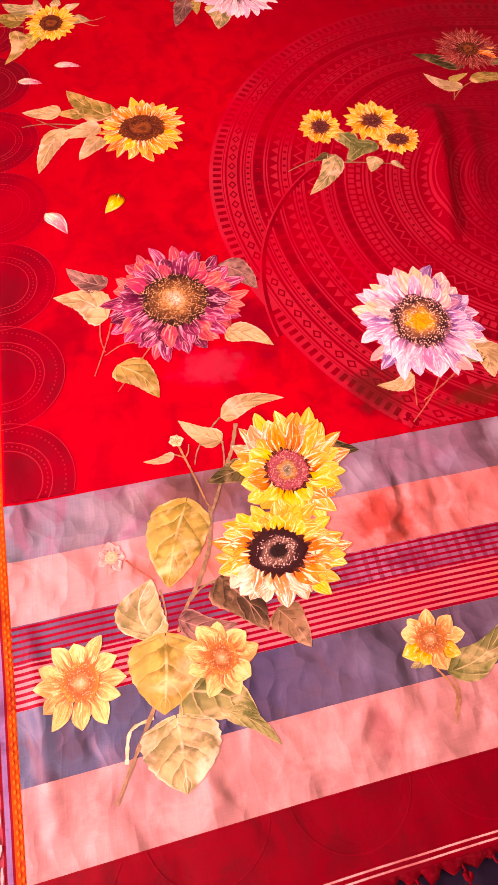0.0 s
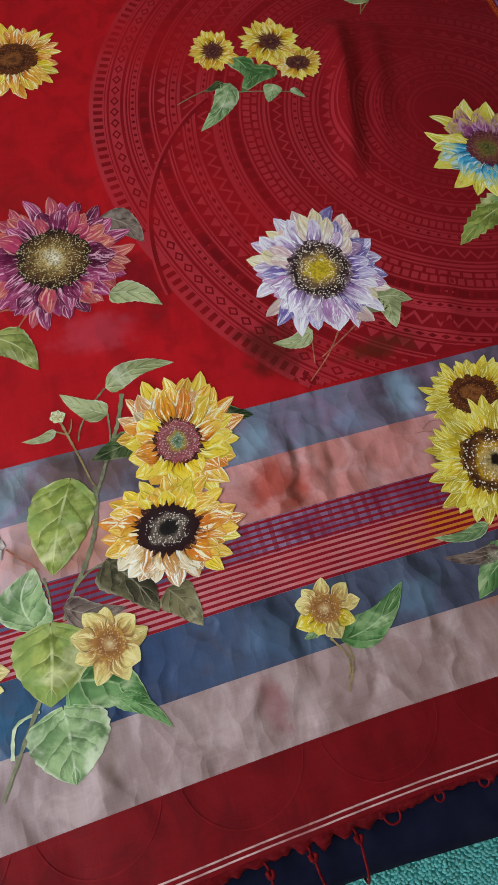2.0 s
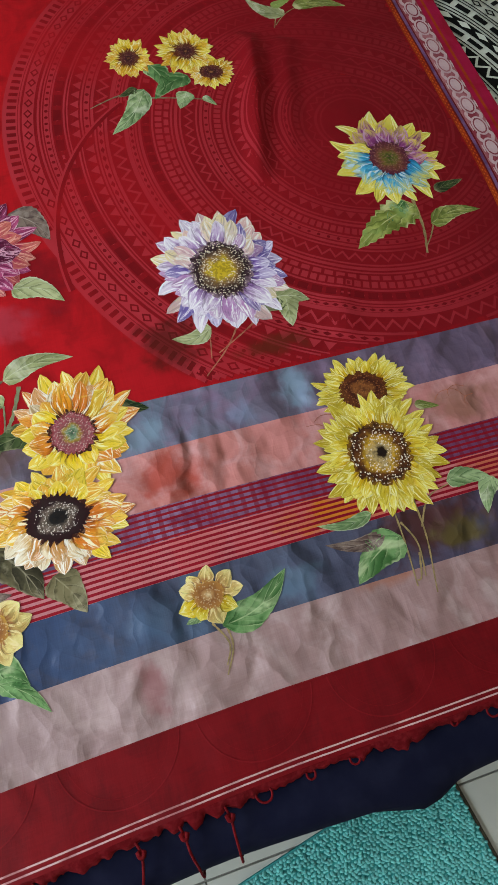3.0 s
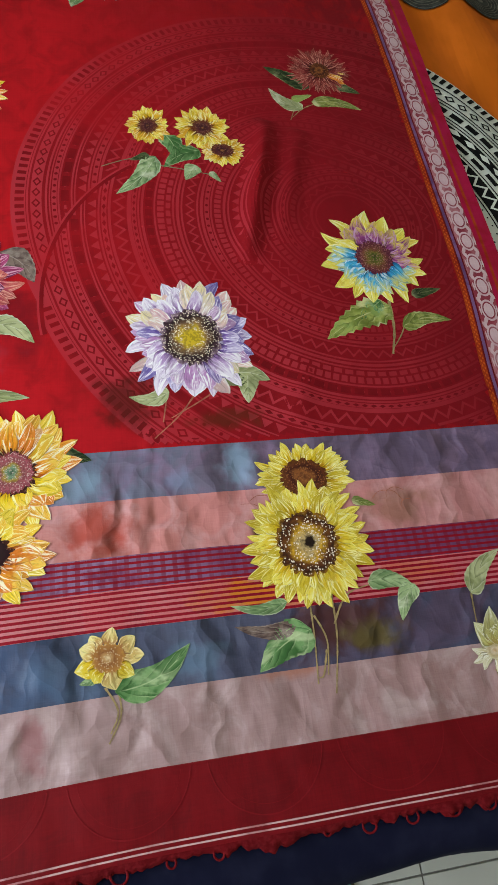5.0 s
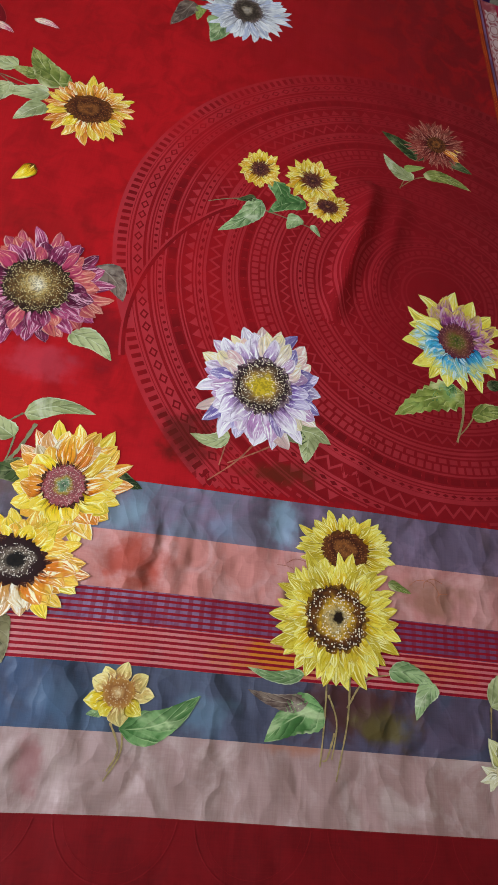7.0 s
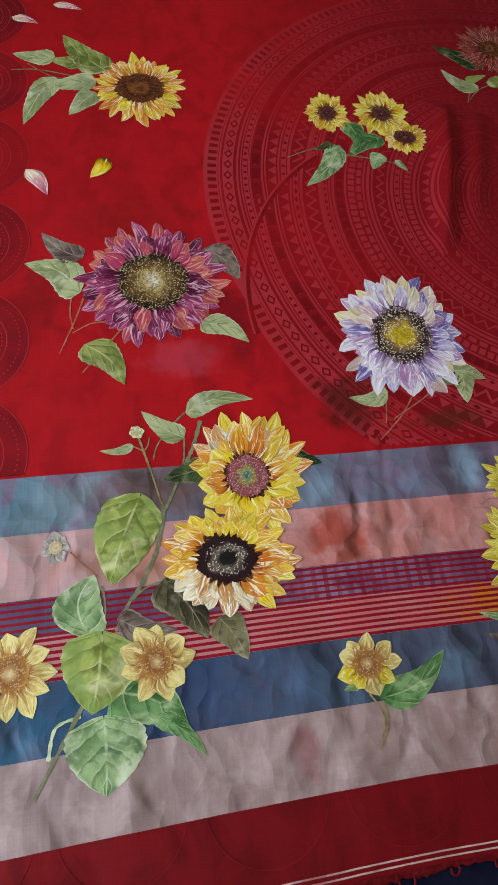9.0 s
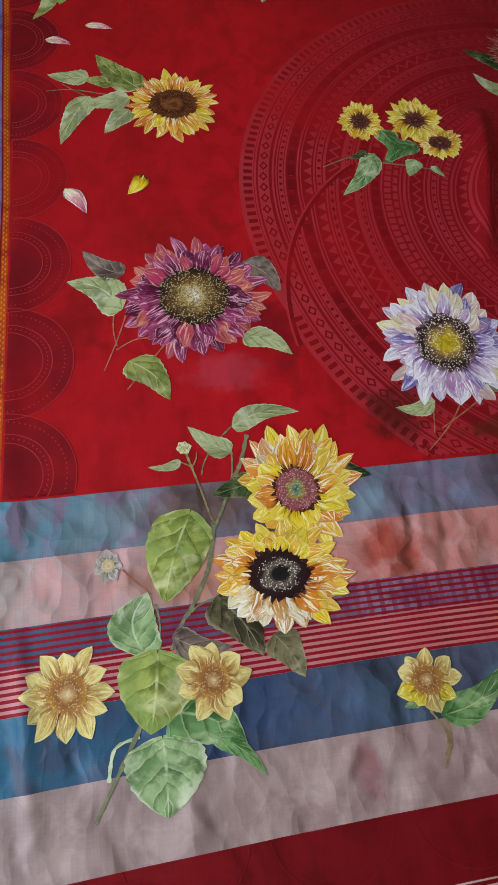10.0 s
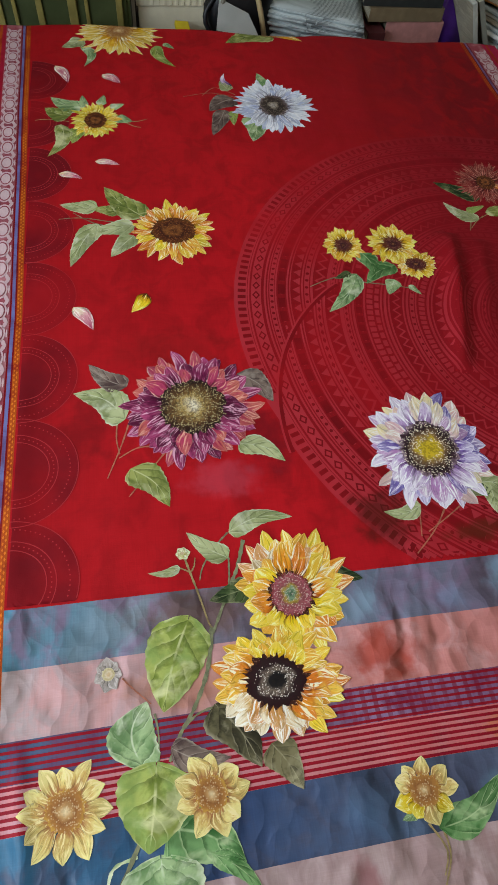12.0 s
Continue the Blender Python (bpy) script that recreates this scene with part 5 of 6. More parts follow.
# twin yellow sunflowers
for b, t, w, m, e in (((0.640, -0.203), (0.574, -0.201), 0.018, L_MINT, 0.1), ((0.662, -0.236), (0.598, -0.274), 0.050, L_GREEN, -0.08), ((0.645, -0.232), (0.576, -0.224), 0.022, L_GREY, 0.08), ((0.740, -0.191), (0.800, -0.207), 0.028, L_MINT, 0.12),
                      ((0.797, -0.200), (0.772, -0.240), 0.028, L_MINT, -0.1), ((0.742, -0.088), (0.772, -0.098), 0.014, L_OLIVE, 0.0)):
    leaf(b, t, w, m, e)
for p in ([(0.666, -0.205), (0.664, -0.25), (0.660, -0.294)], [(0.693, -0.200), (0.69, -0.25), (0.678, -0.306)], [(0.668, -0.222), (0.678, -0.25), (0.673, -0.286)], [(0.690, -0.234), (0.703, -0.212), (0.718, -0.200), (0.741, -0.195)], [(0.676, -0.26), (0.668, -0.285), (0.662, -0.288)]):
    stem(sari, p, 0.003, STEM)
flower("yellow sunflower print with brown heart", (0.687, -0.050), 0.062, 0.045, 0.030, 0.024, 22, [P_SUN], D_BROWN, 1.15, shape=0.8, sharp=0.62, level=0.0008, disc_at=(0.686, -0.054))
flower("large yellow sunflower print with speckled heart", (0.676, -0.137), 0.078, 0.079, 0.038, 0.039, 26, [P_SUN], D_GOLD, 1.2, shape=0.8, sharp=0.62, level=0.0014, rows=3)

# small flowers at the striped end
leaf((0.444, -0.274), (0.525, -0.235), 0.040, L_GREEN, -0.12, serrate=0.03)
leaf((0.425, -0.258), (0.408, -0.262), 0.012, L_MINT)
stem(sari, [(0.446, -0.268), (0.449, -0.295), (0.436, -0.321)], 0.003, STEM)
stem(sari, [(0.434, -0.268), (0.446, -0.292), (0.438, -0.312)], 0.003, STEM)
flower("small yellow star flower print", (0.438, -0.239), 0.035, 0.030, 0.017, 0.015, 9, [P_SUN, P_BUFF, P_BUFF], D_BUFF, 1.05, 1, shape=0.85, sharp=0.8)
leaf((0.866, -0.219), (0.918, -0.170), 0.032, L_PALE, 0.1)
stem(sari, [(0.866, -0.219), (0.863, -0.252)], 0.003, STEM)
stem(sari, [(0.876, -0.305), (0.878, -0.325), (0.876, -0.349)], 0.003, STEM)
stem(sari, [(0.871, -0.305), (0.874, -0.32), (0.877, -0.335)], 0.003, STEM)
pale = flower("pale green-yellow lily-like flower print", (0.876, -0.286), 0.031, 0.027, 0.011, 0.010, 11, [P_CREAMY], D_PALE, 0.8, 1, bend=0.2)
for t in ((0.858, -0.252), (0.884, -0.236), (0.906, -0.250)):
    blade("petal", (0.877, -0.278), t, 0.026, P_PALE, pale, 0.0020, 0.0, 0.62)

# thin brown line drawings of curled petals on the pink bands
for cx, cy, r in ((0.605, -0.096, 0.026), (0.625, -0.085, 0.020), (0.785, -0.095, 0.024), (0.80, -0.088, 0.016), (0.815, -0.102, 0.012)):
    stem(sari, [(cx + r * (1 - 0.09 * k) * math.cos(0.9 * k + cx * 40), cy + 0.75 * r * (1 - 0.09 * k) * math.sin(0.9 * k + cx * 40)) for k in range(4)], 0.0012, STEM_R)

# flowers toward the far edge
for b, t, w, m, e in (((0.062, 0.975), (0.012, 1.000), 0.060, L_OLIVE, 0.1), ((0.088, 1.000), (0.022, 1.038), 0.055, L_MINT, 0.1), ((0.045, 0.945), (0.022, 0.846), 0.040, L_OLIVE, 0.15), ((0.080, 0.935), (0.066, 0.885), 0.036, L_LIME, 0.0),
                      ((0.150, 0.965), (0.182, 0.950), 0.034, L_MINT, 0.0), ((0.120, 1.01), (0.128, 1.045), 0.024, L_MINT, 0.0), ((0.088, 1.005), (0.084, 1.046), 0.022, L_MINT, 0.0), ((0.140, 1.0), (0.168, 1.010), 0.026, L_MINT, 0.0)):
    leaf(b, t, w, m, e)
stem(sari, [(0.16, 0.956), (0.19, 0.950), (0.212, 0.955)], 0.003, STEM)
stem(sari, [(0.165, 0.952), (0.185, 0.935), (0.198, 0.930)], 0.003, STEM)
stem(sari, [(0.06, 0.955), (0.02, 0.962), (-0.005, 0.958)], 0.003, STEM)
flower("small yellow sunflower print with brown heart", (0.110, 0.958), 0.050, 0.060, 0.021, 0.026, 18, [P_SUN, P_GOLD2], D_BROWN, 1.1)
for b, t, w, m, e in (((0.395, 1.03), (0.340, 0.985), 0.060, L_GREY, -0.1), ((0.372, 0.99), (0.338, 0.900), 0.044, L_GREY, 0.0), ((0.388, 1.06), (0.372, 1.095), 0.034, L_PALE, 0.0), ((0.395, 1.075), (0.385, 1.125), 0.018, P_LAV, 0.2), ((0.388, 0.985), (0.384, 0.935), 0.024, L_LIME, 0.0),
                      ((0.424, 0.965), (0.416, 0.880), 0.060, L_MINT, 0.1), ((0.470, 1.06), (0.458, 1.125), 0.036, L_GREEN, 0.0)):
    leaf(b, t, w, m, e)
stem(sari, [(0.40, 1.035), (0.35, 1.05), (0.29, 1.035)], 0.003, STEM_R)
stem(sari, [(0.40, 1.045), (0.36, 1.07), (0.33, 1.04)], 0.003, STEM_R)
flower("bluish white flower print with dark heart", (0.476, 1.002), 0.086, 0.092, 0.030, 0.036, 26, [P_WHITE], D_WHITE, 1.1, shape=0.9, sharp=0.6)
for b, t, w, m, e in (((0.082, 1.27), (0.040, 1.235), 0.05, L_PALE, 0.1), ((0.085, 1.24), (0.088, 1.155), 0.030, L_MINT, 0.2), ((0.245, 1.235), (0.282, 1.15), 0.036, L_LIME, -0.15), ((0.262, 1.245), (0.285, 1.225), 0.018, L_MINT, 0.0)):
    leaf(b, t, w, m, e)
flower("yellow and white flower print cut by the far edge", (0.165, 1.300), 0.098, 0.105, 0.030, 0.032, 22, [P_CREAM], D_BUFF, 1.1)
leaf((0.52, 1.29), (0.405, 1.255), 0.08, L_OLIVE, -0.1)
leaf((0.48, 1.31), (0.585, 1.262), 0.05, P_GOLD, 0.05)
for b, t in (((0.028, 1.158), (0.055, 1.092)), ((0.125, 1.120), (0.163, 1.083))):
    loose_petal(b, t, 0.024, P_PINK)
for b, t in (((0.108, 0.828), (0.154, 0.815)), ((0.043, 0.795), (0.085, 0.778))):
    loose_petal(b, t, 0.018, P_PINK)


# ---- fringe ----
def curl(parent, name, pts, radius, mat):
    """A twisted thread along pts."""
    cu = bpy.data.curves.new(name, "CURVE")
    cu.dimensions, cu.bevel_depth, cu.bevel_resolution, cu.resolution_u = "3D", radius, 1, 4
    sp = cu.splines.new("BEZIER")
    sp.bezier_points.add(len(pts) - 1)
    for bp, p in zip(sp.bezier_points, pts):
        bp.co, bp.handle_left_type, bp.handle_right_type = p, "AUTO", "AUTO"
    cu.materials.append(mat)
    tmp = bpy.data.objects.new(name, cu)
    scene.collection.objects.link(tmp)
    me = bpy.data.meshes.new_from_object(tmp.evaluated_get(bpy.context.evaluated_depsgraph_get()))
    me.name = name
    bpy.data.objects.remove(tmp)
    ob = new(name, me)
    ob.parent = parent
    return ob


def fringe_skirt():
    """Ragged thread edge with scalloped lower line."""
    verts, faces = [], []
    n = 420
    for i in range(n + 1):
        x = 0.012 + 0.98 * i / n - 0.01
        depth = 0.005 + 0.016 * abs(noise.noise((x * 16, 1, 0))) + 0.013 * abs(noise.noise((x * 47, 5, 0))) + 0.004 * noise.noise((x * 150, 0, 0))
        end = sag(x, END)
        verts += [(x, end + 0.001, sari_h(x, end) + 0.0004), (x, end - depth * 0.5, SARI_Z + 0.001), (x, end - depth, BED_Z + 0.0015)]
    for i in range(n):
        for j in range(2):
            a = 3 * i + j
            faces.append((a, a + 1, a + 4, a + 3))
    link("fringe_edge", verts, faces, FRINGE, sari, "ragged dark red thread edge")


fringe_skirt()
# knotted threads that hang over the edge of the bed, and loops that lie on it
for x in (0.14, 0.225, 0.318, 0.359, 0.404):
    y, d = sag(x, END) - 0.010, random.uniform(-0.006, 0.008)
    pts = [(x - 0.004, y + 0.008, 0.550), (x, y - 0.006, 0.548), (x + d * 0.4, y - 0.022, 0.5445), (x + d, -0.474, 0.534), (x + d * 1.3, -0.489, 0.512), (x + d * 1.1, -0.493, 0.47)]
    knot = curl(sari, "tassel", pts, 0.0013, FRINGE)
    curl(knot, "knot", [(x - 0.003, y - 0.002, 0.5485), (x, y - 0.008, 0.549), (x + 0.003, y - 0.003, 0.5485)], 0.0026, FRINGE)
    curl(knot, "thread_end", [(x + d * 1.1, -0.493, 0.472), (x + d * 1.2 + 0.001, -0.493, 0.458)], 0.0024, FRINGE)
for x, w in ((0.44, 0.011), (0.489, 0.006), (0.535, 0.007), (0.60, 0.006), (0.645, 0.005), (0.689, 0.010), (0.736, 0.009), (0.782, 0.010), (0.823, 0.010), (0.865, 0.011), (0.915, 0.009), (0.955, 0.008)):
    y = END - 0.004
    w, deep = w * 0.7, w * random.uniform(0.9, 1.3)
    pts = [(x - w, y, 0.549), (x - w * 0.9, y - deep * 0.6, 0.5475), (x + w * 0.2, y - deep, 0.546), (x + w, y - deep * 0.6, 0.547), (x + w * 0.7, y + 0.002, 0.549)]
    curl(sari, "fringe_loop", pts, 0.0012, FRINGE)

# ---- shelf behind the bed with papers and books ----
shelf_wood = plain("dark_brown_shelf_wood", srgb(70, 48, 34), 0.5, 0.4, 24, 0.2, 0, (1, 14, 14))
shelf = tagged(new("low_table"), "low dark wooden table behind the bed", "table")
part("tabletop", box_bm(0.205, 1.36, 0.385, 2.0, 2.0, 0.41, 0.004), shelf_wood, shelf)
for lx in (0.24, 1.9):
    for ly in (1.40, 1.90):
        part("leg", box_bm(lx, ly, -0.004, lx + 0.06, ly + 0.06, 0.385, 0.004), shelf_wood, shelf)
TOP = 0.41


def sheet_bm(w, d, t, bend, seed, wave=0.004):
    """A limp stack of folded paper, its edges uneven."""
    bm = bmesh.new()
    nx, ny = 14, 6
    rng = random.Random(seed)
    ph = rng.uniform(0, 6)
    grid = {}
    for z in (0, 1):
        for i in range(nx + 1):
            for j in range(ny + 1):
                x, y = (i / nx - 0.5) * w, (j / ny - 0.5) * d
                e = 1 + (0.02 * math.sin(i * 1.7 + ph) if j in (0, ny) else 0)
                h = bend * (2 * x / w) ** 2 + wave * math.sin(x * 18 + ph) * math.cos(y * 11)
                grid[z, i, j] = bm.verts.new((x, y * e, h + z * t))
    for i in range(nx):
        for j in range(ny):
            bm.faces.new([grid[1, a, b] for a, b in ((i, j), (i + 1, j), (i + 1, j + 1), (i, j + 1))])
            bm.faces.new([grid[0, a, b] for a, b in ((i, j + 1), (i + 1, j + 1), (i + 1, j), (i, j))])
    for i in range(nx):
        for j, o in ((0, 1), (ny, -1)):
            q = [grid[0, i, j], grid[0, i + 1, j], grid[1, i + 1, j], grid[1, i, j]]
            bm.faces.new(q if o > 0 else q[::-1])
    for j in range(ny):
        for i, o in ((0, -1), (nx, 1)):
            q = [grid[0, i, j], grid[0, i, j + 1], grid[1, i, j + 1], grid[1, i, j]]
            bm.faces.new(q if o > 0 else q[::-1])
    return bm


def paper_mat(name, colour, ink=0.5):
    """Newsprint: pale paper with grey lines of unreadable print and edge layers."""
    m = Mat(name, 0.85, 0, 0.2)
    co = m.coord()
    x, y, z = m.split(co)
    lines = m.math("FRACT", m.math("MULTIPLY", y, 160))
    blocks = m.remap(m.noise(m.scaled(co, (9, 14, 40)), 1.0, 2), 0.45, 0.55)
    text = m.math("MULTIPLY", m.math("LESS_THAN", lines, 0.5), blocks)
    layers = m.noise(m.scaled(co, (3, 3, 600)), 1.0, 3)
    c = m.mix(m.math("MULTIPLY", text, ink), colour, (0.05, 0.05, 0.05))
    c = m.mix(m.remap(layers, 0.45, 0.65, 0, 0.6), c, tuple(v * 0.35 for v in colour))
    return m.done(c, m.bump(layers, 0.3, 0.002))


news = paper_mat("grey_newsprint", srgb(196, 206, 206), 0.7)
news_b = paper_mat("yellowed_newsprint", srgb(190, 180, 156))
white_paper = plain("white_writing_paper", srgb(220, 222, 218), 0.8, 0.1, 30, 0.1)


def paper_stack(label, x, y, z, count, w, d, t, turn, mats, lean=0.0):
    """A loose stack of folded newspapers, each sheet slid a little."""
    top = tagged(new("newspaper_stack"), label, "newspapers")
    for k in range(count):
        ob = part("newspaper", sheet_bm(w * random.uniform(0.93, 1.03), d * random.uniform(0.93, 1.02), t, 0.004, k + int(x * 100)), mats[k % len(mats)], top, "", True)
        ob.matrix_basis = pose(random.uniform(-0.012, 0.012), random.uniform(-0.012, 0.012), 0.004 + k * (t + 0.0025), random.uniform(-1, 1), random.uniform(-1.2, 1.2), random.uniform(-4, 4))
    top.matrix_basis = pose(x, y, z, 0, lean, turn)
    return top


def book(label, x, y, z, w, d, t, turn, colour, ry=0.0, rx=0.0):
    """A closed book: two boards, a spine and a block of pages set in from the boards."""
    top = tagged(new("book"), label, "book")
    cover = plain("book_cover_" + label.split()[0], colour, 0.55, 0.3, 50, 0.15)
    part("cover", box_bm(-w / 2, -d / 2, 0, w / 2, d / 2, 0.003, 0.001), cover, top)
    part("cover", box_bm(-w / 2, -d / 2, t - 0.003, w / 2, d / 2, t, 0.001), cover, top)
    part("spine", box_bm(-w / 2, -d / 2 - 0.003, 0, w / 2, -d / 2, t, 0.001), cover, top)
    part("page_block", box_bm(-w / 2 + 0.004, -d / 2 + 0.001, 0.003, w / 2 - 0.004, d / 2 - 0.005, t - 0.003), news_b, top)
    top.matrix_basis = pose(x, y, z, rx, ry, turn)
    return top


paper_stack("grey stack of folded newspapers on the table", 0.665, 1.60, TOP + 0.02, 8, 0.30, 0.24, 0.007, -8, [news], 7)
book("brown thick book on the pink books", 0.93, 1.60, TOP + 0.068, 0.21, 0.16, 0.032, 1, srgb(120, 104, 78))
book("dark book on top of the pile", 0.92, 1.61, TOP + 0.101, 0.22, 0.17, 0.025, -2, srgb(44, 46, 44))
book("pink hardback under the brown book", 0.965, 1.60, TOP, 0.165, 0.15, 0.066, 0, srgb(190, 132, 126))
book("maroon slim book leaning by the pile", 0.845, 1.57, TOP + 0.002, 0.05, 0.15, 0.05, 4, srgb(92, 44, 46))

# purple folder, open paper files, carton, bag and curtain
bm = bmesh.new()
a = [bm.verts.new(p) for p in ((-0.07, 0, 0), (0.075, 0, 0), (0.012, 0.05, 0.135), (-0.008, 0.05, 0.135))]
b = [bm.verts.new((v.co.x, v.co.y + 0.05, v.co.z)) for v in a]
bm.faces.new(a)
bm.faces.new(b[::-1])
for i in range(4):
    bm.faces.new((a[i], b[i], b[(i + 1) % 4], a[(i + 1) % 4]))
bmesh.ops.recalc_face_normals(bm, faces=bm.faces[:])
bmesh.ops.bevel(bm, geom=bm.edges[:], offset=0.006, segments=3, affect="EDGES")
ob = part("cloth_bag", bm, plain("violet_nylon", srgb(92, 44, 156), 0.55, 0.3, 30, 0.3), None, "", True)
ob.matrix_basis = pose(1.075, 1.53, TOP)
tagged(ob, "violet cloth bag slumped between books and papers", "bag")
paper_stack("yellowed papers piled loosely on the table", 1.27, 1.62, TOP, 9, 0.26, 0.22, 0.007, 28, [news_b, white_paper, news], 0)
book("white file leaning against the paper pile", 1.125, 1.545, TOP + 0.002, 0.012, 0.2, 0.16, 8, srgb(190, 190, 180), -24)
book("grey file leaning against the paper pile", 1.165, 1.56, TOP + 0.002, 0.014, 0.2, 0.17, 8, srgb(150, 150, 138), -30)
book("tan file on the paper pile", 1.26, 1.60, TOP + 0.088, 0.2, 0.16, 0.02, 36, srgb(160, 108, 52), 8)

carton = tagged(new("carton"), "cream cardboard carton on the table behind the bed", "box")
card = plain("cream_cardboard", srgb(204, 196, 170), 0.8, 0.15, 30, 0.1)
part("body", box_bm(0.213, 1.52, TOP, 0.40, 1.72, 0.508, 0.003), card, carton)
part("lid", box_bm(0.209, 1.516, 0.508, 0.404, 1.724, 0.60, 0.003), card, carton, "cream lid with faint ribs")
for k in range(12):
    part("rib", box_bm(0.214 + k * 0.0157, 1.5135, 0.512, 0.221 + k * 0.0157, 1.5165, 0.597, 0.0008), card, carton)
bm = bmesh.new()
q = [bm.verts.new(p) for p in ((0, 0, 0), (0.11, -0.012, 0), (0.085, 0.06, 0.012), (0.012, 0.09, 0.02))]
bm.faces.new(q)
bmesh.ops.solidify(bm, geom=bm.faces[:], thickness=0.002)
ob = part("paper", bm, white_paper)
ob.matrix_basis = pose(0.40, 1.40, TOP + 0.098, 10, 6, 0)
tagged(ob, "white folded sheet of paper on the bag", "paper")
ob = part("paper", box_bm(0, 0, 0, 0.035, 0.05, 0.012, 0.002), plain("yellow_card", srgb(214, 190, 24), 0.7))
ob.matrix_basis = pose(0.305, 1.44, TOP + 0.068, 0, 6, 4)
tagged(ob, "small yellow card in front of the carton", "card")

black_leather = plain("black_bag_leather", srgb(24, 24, 26), 0.45, 0.3, 60, 0.3)
bag = tagged(new("handbag"), "black leather bag with tan strap on the table", "bag")
bm = bmesh.new()
bmesh.ops.create_uvsphere(bm, u_segments=24, v_segments=14, radius=1)
for v in bm.verts:
    c = v.co
    p = max(abs(c.x) ** 4 + abs(c.y) ** 4 + abs(c.z) ** 4, 1e-9) ** 0.25
    v.co = Vector((c.x / p * 0.09, c.y / p * 0.07, (c.z / p + 1) * 0.085))
    v.co.x += 0.008 * math.sin(v.co.z * 50)
part("bag_body", bm, black_leather, bag, "", True)
curl(bag, "strap", [(-0.04, -0.065, 0.15), (-0.055, -0.09, 0.10), (-0.02, -0.10, 0.06), (0.015, -0.085, 0.02)], 0.006, plain("grey_bag_strap", srgb(120, 116, 104), 0.5))
curl(bag, "strap", [(0.03, -0.07, 0.16), (0.045, -0.085, 0.11), (0.06, -0.085, 0.05)], 0.007, plain("tan_bag_strap", srgb(186, 164, 120), 0.5))
curl(bag, "strap", [(-0.07, -0.06, 0.13), (-0.095, -0.07, 0.09), (-0.07, -0.08, 0.04)], 0.006, black_leather)
bag.matrix_basis = pose(0.475, 1.555, TOP)

# dark green curtain-like striped backdrop, built as a ribbed cabinet on the floor beside the table
green = plain("dark_green_enamel", srgb(58, 66, 34), 0.5, 0.4, 18, 0.1)
olive = plain("dull_olive_gold_rib", srgb(128, 116, 60), 0.5, 0.4, 40, 0.1)
cabinet = tagged(new("cabinet"), "dark green backdrop with olive upright stripes beside the table", "cabinet")
part("body", box_bm(-0.95, 1.475, 0.03, 0.195, 1.85, 1.05, 0.006), green, cabinet)
part("plinth", box_bm(-0.93, 1.49, -0.004, 0.175, 1.83, 0.03, 0.002), shelf_wood, cabinet)
for k in range(3):
    part("door", box_bm(-0.945 + k * 0.38, 1.468, 0.05, -0.575 + k * 0.38, 1.475, 1.03, 0.003), green, cabinet)
for k, x in enumerate((-0.90, -0.80, -0.70, -0.60, -0.50, -0.40, -0.30, -0.22, -0.13, -0.085, -0.03, 0.045, 0.085, 0.16)):
    part("rib", box_bm(x, 1.461 - 0.002 * (k % 2), 0.07, x + 0.009 + 0.006 * (k % 3), 1.468, 1.01, 0.002), olive, cabinet)

# ---- bath mat on the floor ----
teal = plain("teal_chenille", srgb(128, 214, 208), 0.9, 0.35, 120, 0.4)
teal_d = plain("teal_mat_backing", srgb(60, 150, 148), 0.95, 0.3, 80, 0.3)
mat = tagged(new("bath_mat"), "teal chenille bath mat on the tiled floor", "mat")


def in_mat(x, y):
    """A rounded outline, a little askew."""
    cut = 0.07
    if not (0.0 < x < 0.55 and -0.75 < y < 0.0):
        return False
    return not (x < cut and y > -cut and math.hypot(x - cut, y + cut) > cut) and not (x > 0.53 and y > -0.02 and x - 0.53 + y + 0.02 > 0.025)


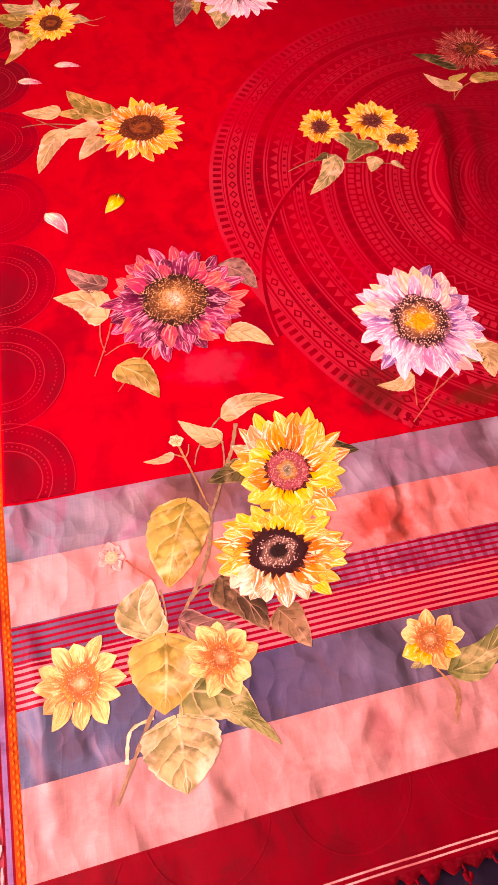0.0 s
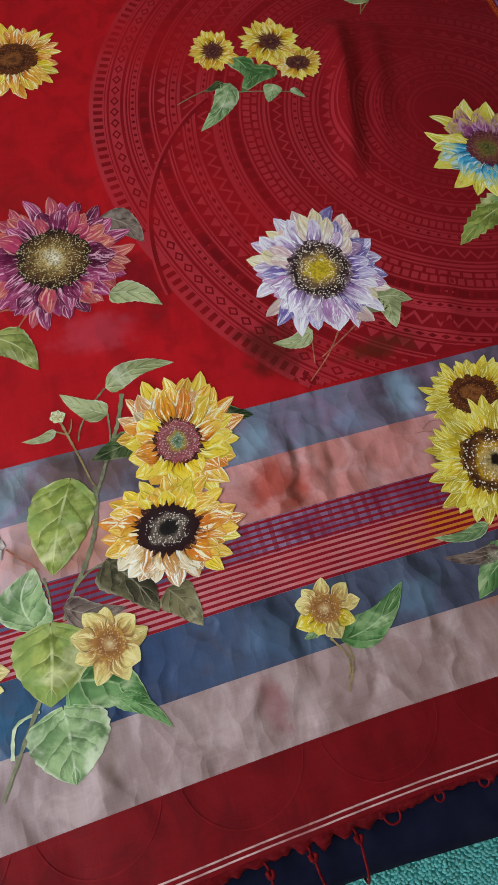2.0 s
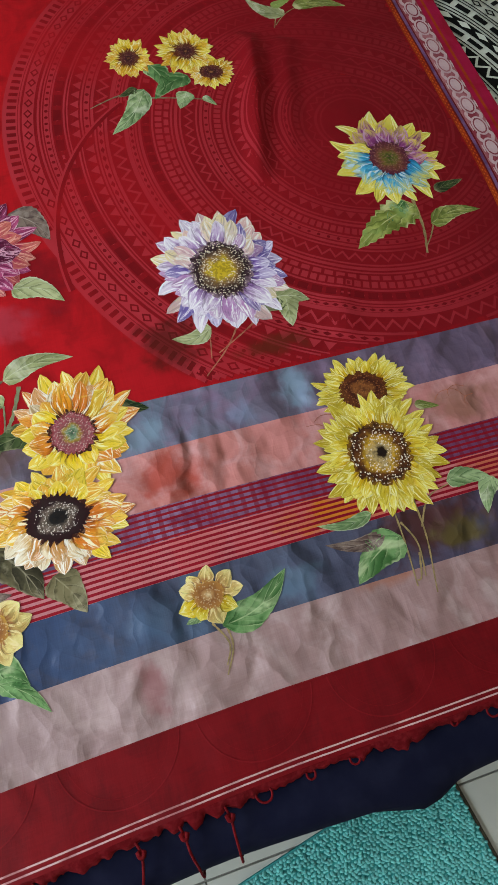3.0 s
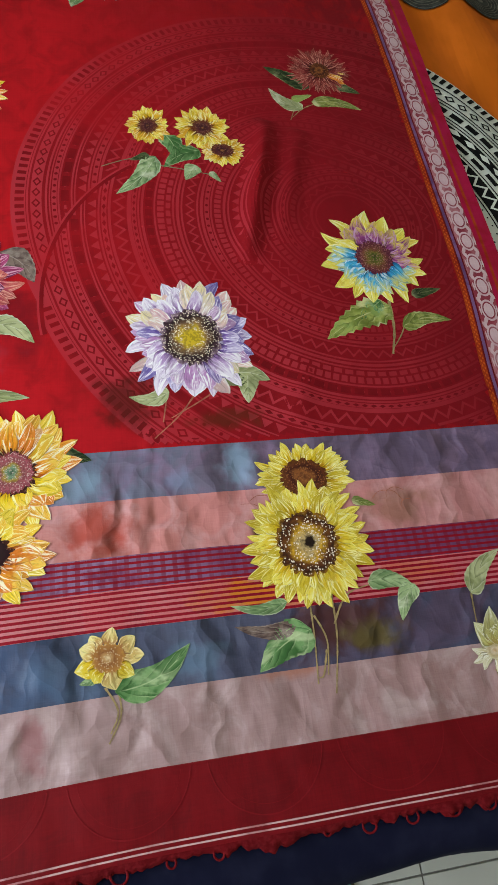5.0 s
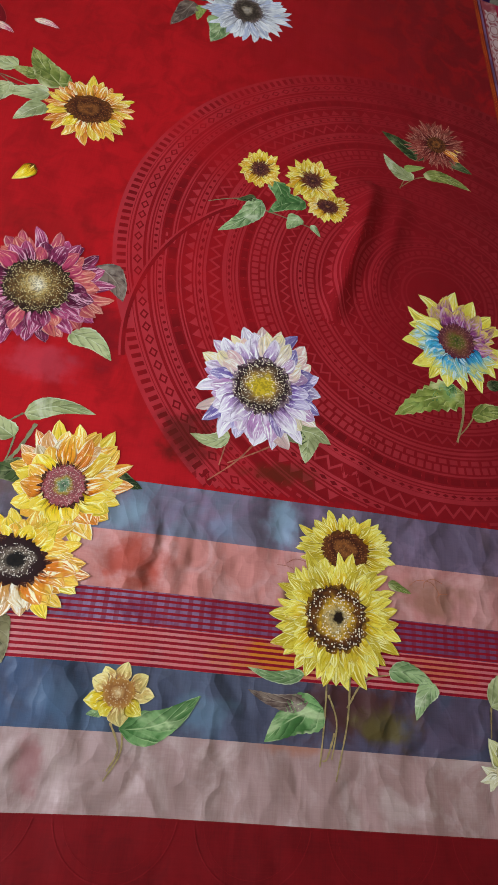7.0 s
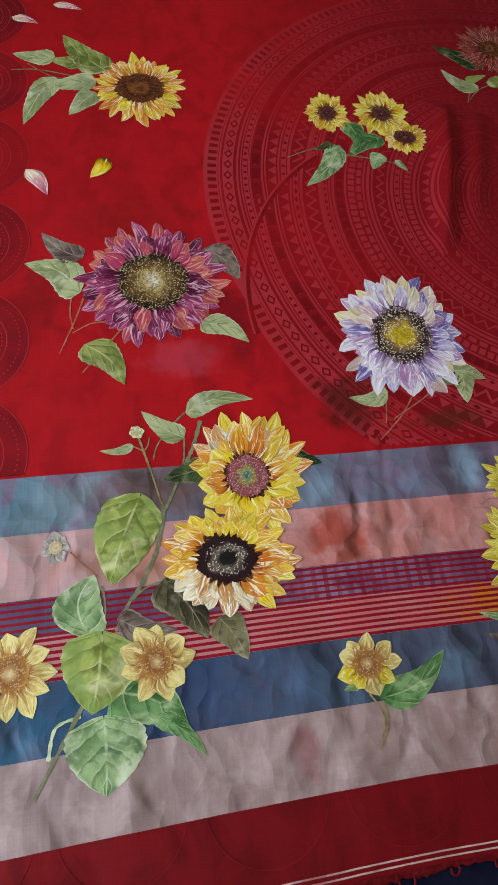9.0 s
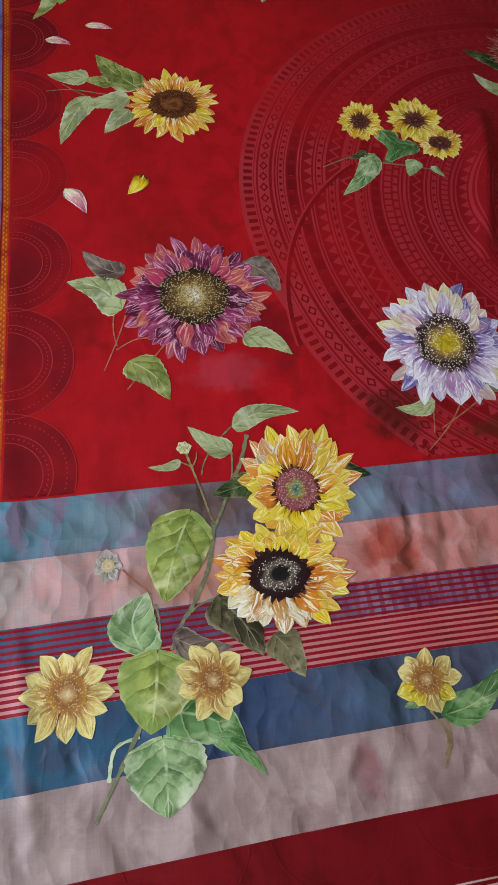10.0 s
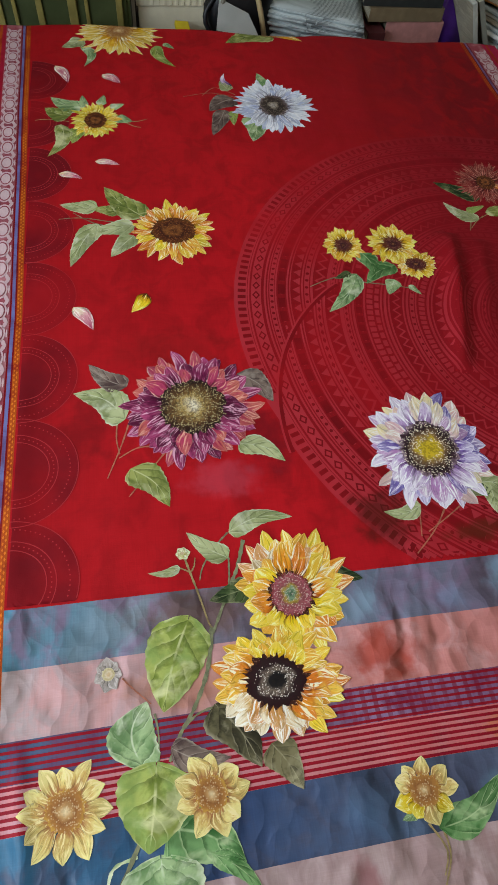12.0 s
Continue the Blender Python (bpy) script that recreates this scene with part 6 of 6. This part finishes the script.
bm = bmesh.new()
outline = [(0.0, -0.75), (0.55, -0.75), (0.55, -0.012), (0.54, 0.0)] + [(0.07 - 0.07 * math.sin(a), -0.07 + 0.07 * math.cos(a)) for a in np.linspace(0, math.pi / 2, 8)]
low_ring = [bm.verts.new((x, y, 0)) for x, y in outline]
top_ring = [bm.verts.new((x, y, 0.006)) for x, y in outline]
bm.faces.new(top_ring)
bm.faces.new(low_ring[::-1])
for i in range(len(outline)):
    j = (i + 1) % len(outline)
    bm.faces.new((low_ring[i], low_ring[j], top_ring[j], top_ring[i]))
part("backing", bm, teal_d, mat)
verts, faces = [], []
tuft = [(math.cos(a) * s, math.sin(a) * s, h) for h, s in ((0.0, 0.9), (0.007, 1.0), (0.011, 0.55)) for a in np.linspace(0, 2 * math.pi, 7)[:-1]]
for r in range(74):
    for k in range(84):
        x, y = (k + 0.5 * (r % 2)) * 0.0066 + random.uniform(-0.001, 0.001), -0.004 - r * 0.0062 + random.uniform(-0.0007, 0.0007)
        if in_mat(x, y):
            n, sx, sy, hz = len(verts), random.uniform(0.0030, 0.0042), random.uniform(0.0018, 0.0026), random.uniform(0.4, 0.75)
            tx, ty = random.uniform(-0.003, 0.003), random.uniform(-0.004, 0.0)
            verts += [(x + px * sx + tx * pz * 100 * 0.9, y + py * sy + ty * pz * 100 * 0.9, 0.005 + pz * hz) for px, py, pz in tuft]
            for ring in range(2):
                for i in range(6):
                    a, b = n + ring * 6 + i, n + ring * 6 + (i + 1) % 6
                    faces.append((a, b, b + 6, a + 6))
            faces.append(tuple(range(n + 12, n + 18)))
tufts = link("chenille_surface", verts, faces, teal, mat, "short teal chenille loops in rows")
tufts["kind"] = "stuff"
part("binding", box_bm(0.5505, -0.75, 0.0, 0.556, -0.014, 0.008, 0.001), plain("dark_olive_binding", srgb(58, 52, 36), 0.9, 0.6, 200, 0.5), mat, "dark frayed binding")
mat.matrix_basis = pose(0.246, -0.677, -0.0005, 0, 0, 11)

# ---- floor tiles ----
TILE = 0.3
me = None
for i in range(14):
    for j in range(15):
        x, y = X0 + 0.05 + i * TILE + 0.13, Y0 + 0.05 + j * TILE + 0.02
        if (y < -0.1 or x < 0.0 or y > 1.1) and x + TILE < X1 and y + TILE < Y1:
            if me is None:
                ob = part("tile", box_bm(0.0015, 0.0015, -0.006, TILE - 0.0015, TILE - 0.0015, 0, 0.0012), tile_mat, floor)
                me = ob.data
            else:
                ob = new("tile", me)
                ob.parent = floor
            ob.matrix_basis = pose(x, y, 0)
